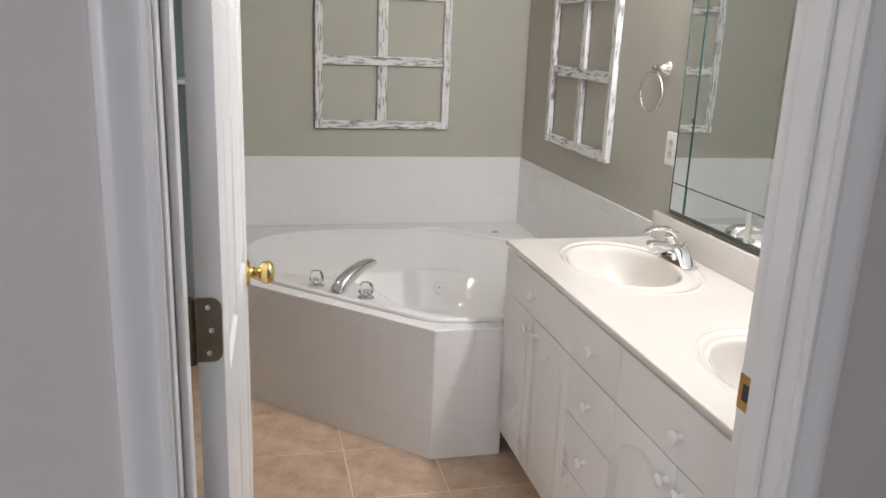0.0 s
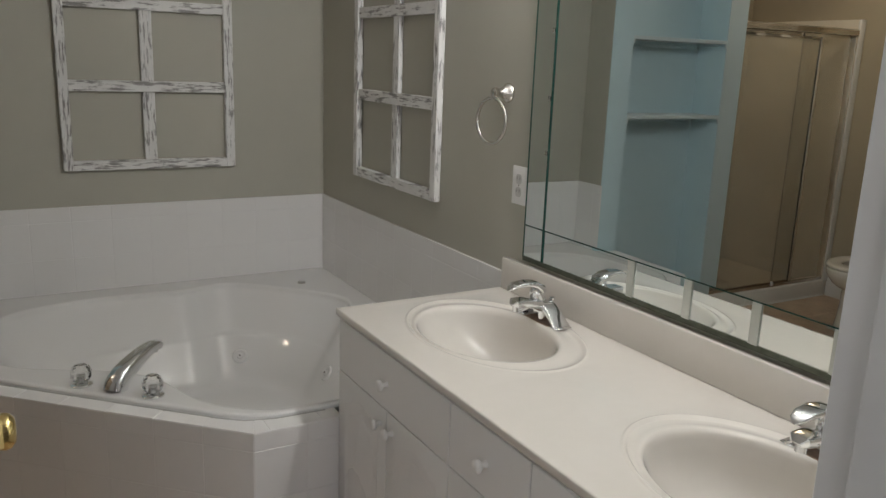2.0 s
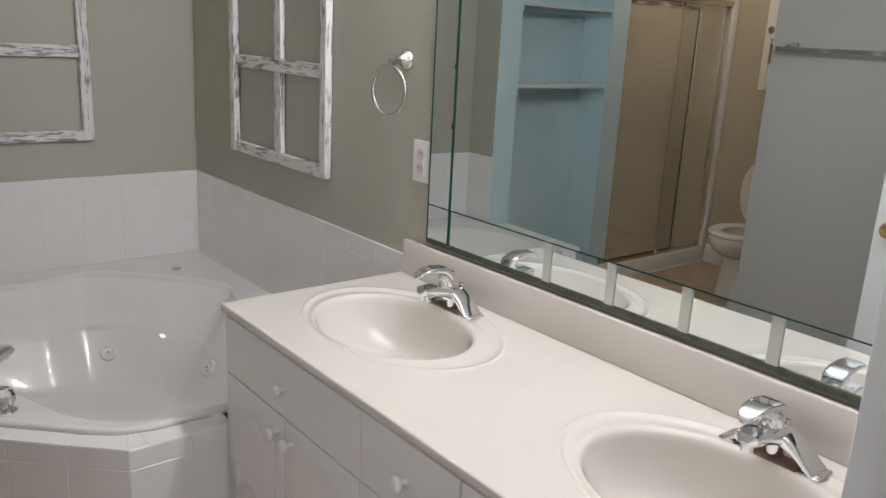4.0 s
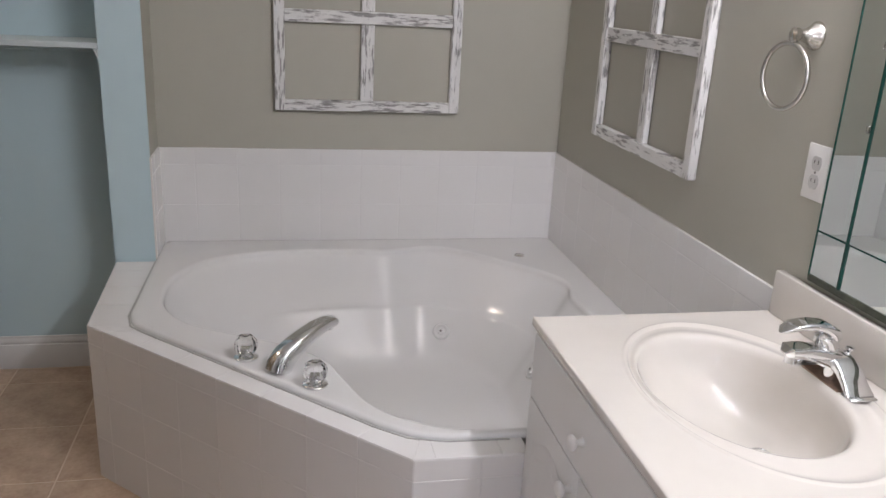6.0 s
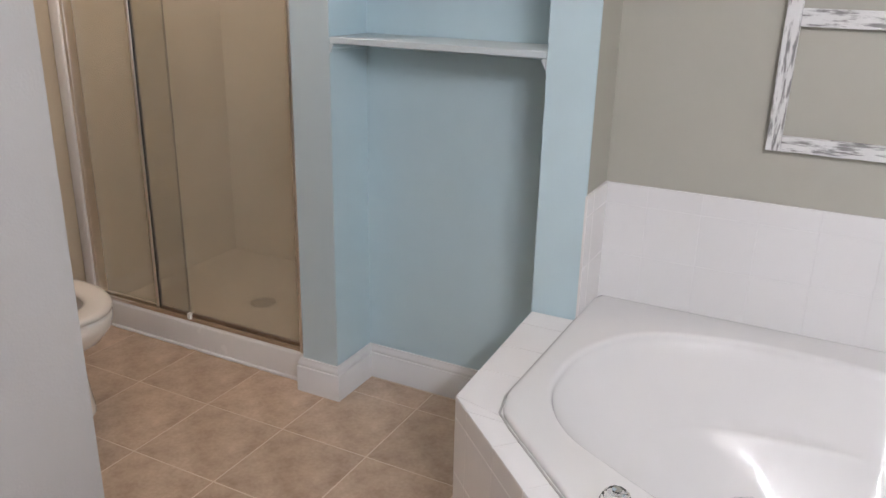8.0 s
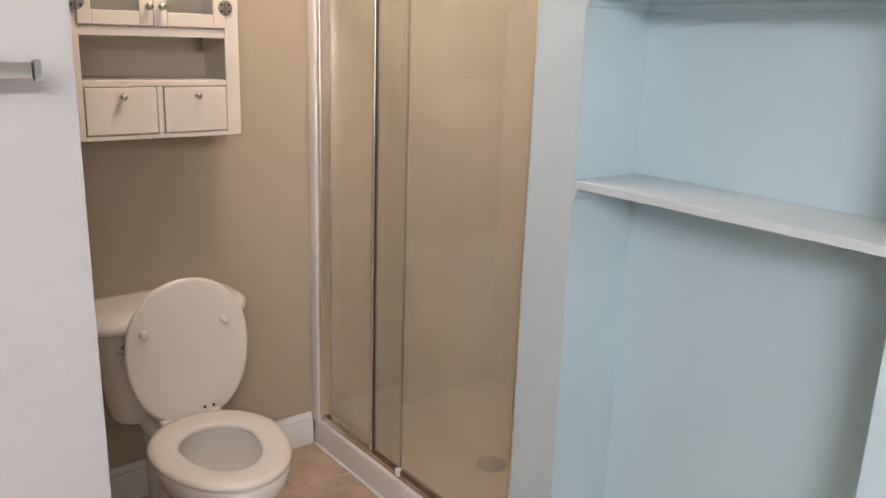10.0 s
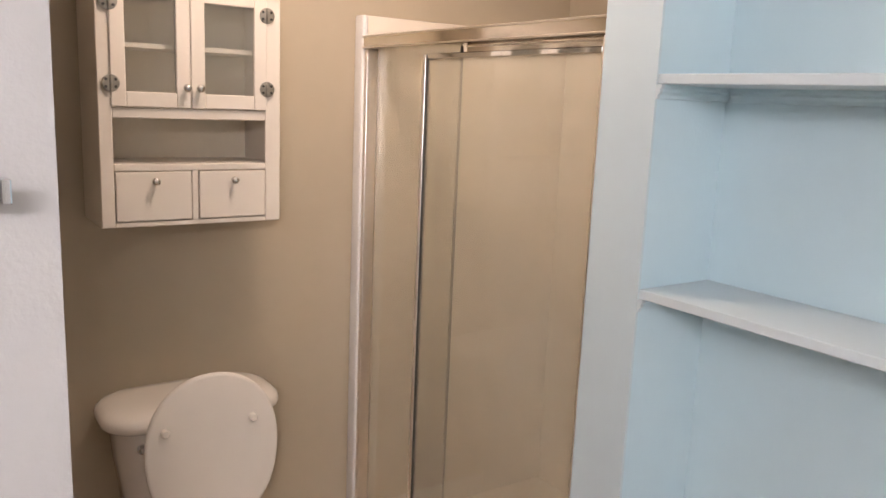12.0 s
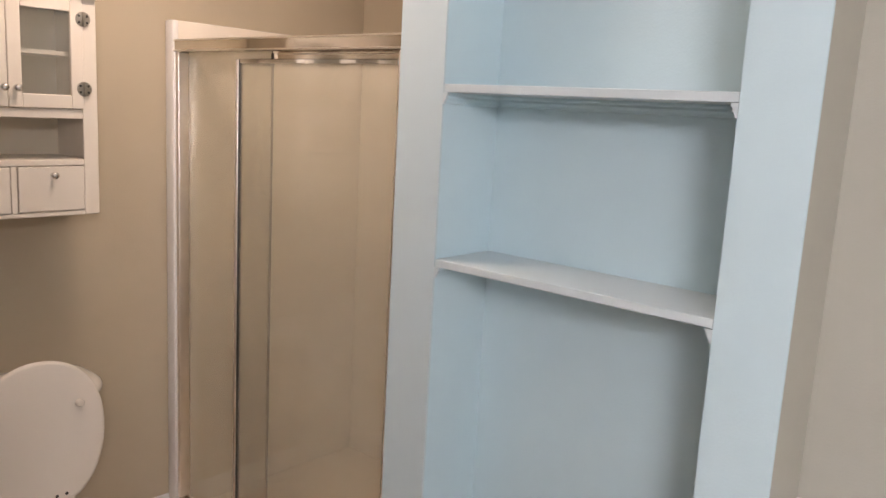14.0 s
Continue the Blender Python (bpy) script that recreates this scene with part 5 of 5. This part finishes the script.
part("face_frame", bm, M_CAB, wc)
part("back_panel", bx(bk, bk + 0.005, C0 + 0.018, C1 - 0.018, CZ0 + 0.014, CZ1), M_BACKPANEL, wc, "beige back panel")
part("cornice", bx(bk, CX + 0.034, C0 - 0.024, C1 + 0.022, CZ1, CZ1 + 0.022, 0.006, 2), M_CAB, wc)
part("inner_shelf", bx(bk + 0.006, CX - 0.02, C0 + 0.02, C1 - 0.02, 1.698, 1.710), M_CAB, wc)
XF2 = CX + 0.013
for y0, y1, kn in ((C0 + 0.030, -0.7595, -0.7735), (-0.7575, C1 - 0.040, -0.7400)):
    bm = bmesh.new()
    z0, z1 = 1.550, 1.858
    box(bm, XF2 - 0.010, XF2 + 0.006, y0, y0 + 0.036, z0, z1, 0.002)
    box(bm, XF2 - 0.010, XF2 + 0.006, y1 - 0.036, y1, z0, z1, 0.002)
    box(bm, XF2 - 0.010, XF2 + 0.0055, y0 + 0.036, y1 - 0.036, z0, z0 + 0.038, 0.002)
    box(bm, XF2 - 0.010, XF2 + 0.0055, y0 + 0.036, y1 - 0.036, z1 - 0.040, z1, 0.002)
    dr = part("glass_door", bm, M_CAB, wc)
    g = part("door_glass", bx(XF2 - 0.004, XF2 - 0.001, y0 + 0.036, y1 - 0.036, z0 + 0.038, z1 - 0.040), M_CABGLASS, dr, "clear glass pane")
    g.visible_shadow = False
    knob(dr, (XF2 + 0.006, kn, 1.602), (1, 0, 0), M_NICKEL, 0.0105)
    hy = y0 if y0 < -0.8 else y1
    for hz in (1.607, 1.802):
        bm = bmesh.new()
        lathe(bm, (XF2 + 0.006, hy, hz), (1, 0, 0), [(-0.002, 0.021), (0.0015, 0.021), (0.002, 0.019)], 28)
        box(bm, XF2 + 0.006, XF2 + 0.012, hy - 0.003, hy + 0.003, hz - 0.019, hz + 0.019, 0.002)
        hg = part("butterfly_hinge", bm, M_ANTIQUE, dr, "round antique metal hinge", smooth=40)
        bm = bmesh.new()
        for sy in (-1, 1):
            for sz in (-0.009, 0.009):
                lathe(bm, (XF2 + 0.0080, hy + sy * 0.0115, hz + sz), (1, 0, 0), [(-0.001, 0.0038), (0.001, 0.0035), (0.0013, 0.0004)], 10)
        part("screw_set", bm, M_DARK, dr, "dark slotted screws", smooth=40)
for y0, y1 in ((C0 + 0.034, -0.7605), (-0.7395, C1 - 0.044)):
    dr = part("drawer_front", bx(XF2 - 0.012, XF2 + 0.001, y0, y1, 1.2585, 1.3855, 0.002), M_CAB, wc)
    knob(dr, (XF2 + 0.001, (y0 + y1) / 2, 1.362), (1, 0, 0), M_NICKEL, 0.0105)

# ---- pieces: floor and wall tiles ----
tile_cache = {}


def tile_mesh(w_, h_, t_, mat, soft=0.0012):
    key = (round(w_, 4), round(h_, 4), t_, mat.name)
    if key not in tile_cache:
        bm = bmesh.new()
        lo = [(0, 0), (w_, 0), (w_, h_), (0, h_)]
        ins = [(soft, soft), (w_ - soft, soft), (w_ - soft, h_ - soft), (soft, h_ - soft)]
        loft(bm, [[(x, y, 0) for x, y in lo], [(x, y, t_ - soft) for x, y in lo], [(x, y, t_) for x, y in ins]], cap0=False)
        tile_cache[key] = mesh_of("tile", bm, mat, 30)
    return tile_cache[key]


def tiles(parent, place, us, vs, t_, mat, gap, name="tile", skip=None):
    """place: matrix from (u, v, out) to the world; us, vs: joint lines."""
    for i, (u0, u1) in enumerate(zip(us, us[1:])):
        for v0, v1 in zip(vs, vs[1:]):
            if skip and skip(u0, u1, v0, v1):
                continue
            if u1 - u0 < 0.006 or v1 - v0 < 0.006:
                continue
            ob = new(name, tile_mesh(u1 - u0 - gap, v1 - v0 - gap, t_, mat))
            ob.parent = parent
            ob.matrix_local = parent.matrix_basis.inverted() @ place @ Matrix.Translation((u0 + gap / 2, v0 + gap / 2, 0))


def cuts(lo, hi, first, step):
    out = [lo]
    k = math.ceil((lo - first) / step + 1e-6)
    while first + k * step < hi - 1e-4:
        if first + k * step > out[-1] + 1e-4:
            out.append(first + k * step)
        k += 1
    return out + [hi]


floor = bpy.data.objects["floor"]


def hidden(u0, u1, v0, v1):
    """Under the tub, the vanity, the walls: no tile."""
    if u0 > -0.47:
        return True
    if v0 > -0.16 and not (NICHE[0] - 0.35 < u1 and u0 < NICHE[1] and u1 < -1.3):
        return True
    along = (Vector((u0, v0)) - Vector((-0.804, -1.54))).dot(Vector((0.688, 0.726)))
    return along > 0.05 and u0 > -1.7 and v0 > -1.54


us = cuts(W + 0.002, -0.47, -2.735, 0.3255)
vs = cuts(DOORWALL - 0.10, 0.0, -0.448, 0.3255)
tiles(floor, Matrix.Translation((0, 0, -0.008)), us, vs, 0.008, M_FLOOR, 0.005, "floor_tile", hidden)

P = 0.1524
north, east = bpy.data.objects["wall_north"], bpy.data.objects["wall_east"]
ZV = [0.505, 0.657, 0.8094, 0.870]
tiles(north, Matrix(((-1, 0, 0, 0), (0, 0, -1, -0.0015), (0, 1, 0, 0), (0, 0, 0, 1))), cuts(0.008, 1.517, 0.023, P), ZV, 0.007, M_TILE, 0.0012)
tiles(east, Matrix(((0, 0, -1, -0.0015), (-1, 0, 0, 0), (0, 1, 0, 0), (0, 0, 0, 1))), cuts(0.009, 1.620, 0.010, P), ZV, 0.007, M_TILE, 0.0016, skip=lambda u0, u1, v0, v1: False)
pier = bpy.data.objects["wall_shelf_pier"]
tiles(pier, Matrix(((0, 0, 1, -1.5215), (-1, 0, 0, 0), (0, 1, 0, 0), (0, 0, 0, 1))), [0.010, 0.140, 0.204], ZV, 0.007, M_TILE, 0.0012)
for wall, b in ((north, bx(-1.519, -0.002, -0.0076, 0.004, 0.50, 0.869)), (east, bx(-0.0076, 0.004, -1.620, -0.002, 0.50, 0.869)), (pier, bx(-1.524, -1.5154, FRONT + 0.002, -0.002, 0.50, 0.869))):
    g = new("grout_bed", mesh_of("grout_bed", b, M_GROUT))
    g.parent = wall

sur = thing("tub_surround", "white tiled skirt and deck round the corner bathtub", "tub surround", (-1.2, -1.1, 0))
inner = [Vector((-1.500, -0.215)), Vector((-1.500, -0.79)), Vector((-1.43, -0.84)), Vector((-0.83, -1.415)), Vector((-0.76, -1.458)), Vector((-0.57, -1.468))]
outer = [Vector((-1.6538, -0.206)), Vector((-1.6308, -0.7568)), Vector((-1.6308, -0.7568)), Vector((-0.8036, -1.539)), Vector((-0.8036, -1.539)), Vector((-0.545, -1.539))]
bm = bmesh.new()
rows = [[bm.verts.new((p.x, p.y, z)) for p in line] for line, z in ((outer, 0.0), (outer, 0.4992), (inner, 0.4992), (inner, 0.0))]
for a, b in zip(rows, rows[1:]):
    for i in range(len(inner) - 1):
        if (a[i].co - a[i + 1].co).length < 1e-6 and (b[i].co - b[i + 1].co).length < 1e-6:
            continue
        bm.faces.new((a[i], a[i + 1], b[i + 1], b[i]))
bmesh.ops.remove_doubles(bm, verts=bm.verts, dist=1e-5)
part("grout_bed", bm, M_GROUT, sur)
along = (LEFT - CORNER).normalized()
outn = Vector((along.y, -along.x, 0))
if outn.y > 0:
    outn = -outn
ZS = [0.0, 0.140, 0.2932, 0.4456, 0.4985]


def frame_at(o, u, v, w_):
    return Matrix(((u.x, v.x, w_.x, o.x), (u.y, v.y, w_.y, o.y), (u.z, v.z, w_.z, o.z), (0, 0, 0, 1)))


UP = Vector((0, 0, 1))
L0 = (LEFT - CORNER).length
tiles(sur, frame_at(CORNER - outn * 0.007, along, UP, outn), cuts(0.0, L0, 0.0, P), ZS, 0.007, M_TILE, 0.0012)
tiles(sur, frame_at(Vector((CORNER.x, CORNER.y + 0.007, 0)), Vector((1, 0, 0)), UP, Vector((0, -1, 0))), cuts(0.0, 0.262, 0.0, P), ZS, 0.007, M_TILE, 0.0012)
side_dir = (Vector((-1.655, -0.205, 0)) - LEFT)
L1 = side_dir.length
side_dir.normalize()
tiles(sur, frame_at(LEFT + Vector((0.007, 0, 0)), side_dir, UP, Vector((-side_dir.y, side_dir.x, 0))), cuts(0.0, L1, 0.0, P), ZS, 0.007, M_TILE, 0.0012)


def deck_tile(quad):
    """A rounded deck tile on four plan corners."""
    bm = bmesh.new()
    mid = sum((Vector(q) for q in quad), Vector((0, 0))) / 4
    def shrink(k):
        return [Vector(q) + (mid - Vector(q)).normalized() * k for q in quad]
    loft(bm, [[(*p, 0.4935) for p in shrink(0.0010)], [(*p, 0.4985) for p in shrink(0.0010)], [(*p, 0.5005) for p in shrink(0.0030)]], cap0=False)
    return part("tile", bm, M_TILE, sur, smooth=30)


def deck_run(a0, a1, b0, b1, offset, length):
    """Deck tiles between an outer line a0-a1 and an inner line b0-b1, joints every pitch along the outer line."""
    a0, a1, b0, b1 = (Vector(p) for p in (a0, a1, b0, b1))
    us_ = cuts(0.0, (a1 - a0).length, offset, P)
    d_ = (a1 - a0).normalized()
    bd = (b1 - b0)
    for k, (u0, u1) in enumerate(zip(us_, us_[1:])):
        pa, pb = a0 + d_ * u0, a0 + d_ * u1
        qa = b0 if k == 0 else b0 + bd * min(0.97, (pa - b0).dot(bd) / bd.dot(bd))
        qb = b1 if k == len(us_) - 2 else b0 + bd * min(0.97, (pb - b0).dot(bd) / bd.dot(bd))
        deck_tile((pa, pb, qb, qa))


C2, L2 = (CORNER.x, CORNER.y), (LEFT.x, LEFT.y)
I_R, I_L = (-0.775, -1.445), (-1.500, -0.790)
deck_run(C2, L2, I_R, I_L, 0.0, L0)
deck_run((-0.545, -1.540), C2, (-0.545, -1.445), I_R, 0.06, 0.26)
deck_run(L2, (-1.655, -0.206), I_L, (-1.505, -0.206), 0.0, L1)
bm = bmesh.new()
cpts = [Vector((x, y, 0.4995)) for x, y in ((-1.523, -0.205), (-1.528, -0.70), (-1.510, -0.777), (-1.463, -0.829), (-0.865, -1.404), (-0.803, -1.452), (-0.72, -1.475), (-0.575, -1.480))]
sweep(bm, cpts, [(0.0035, 0.0035)] * len(cpts), 6)
part("caulk_bead", bm, M_CAULK, sur, "grey caulk bead round the tub rim", smooth=60)
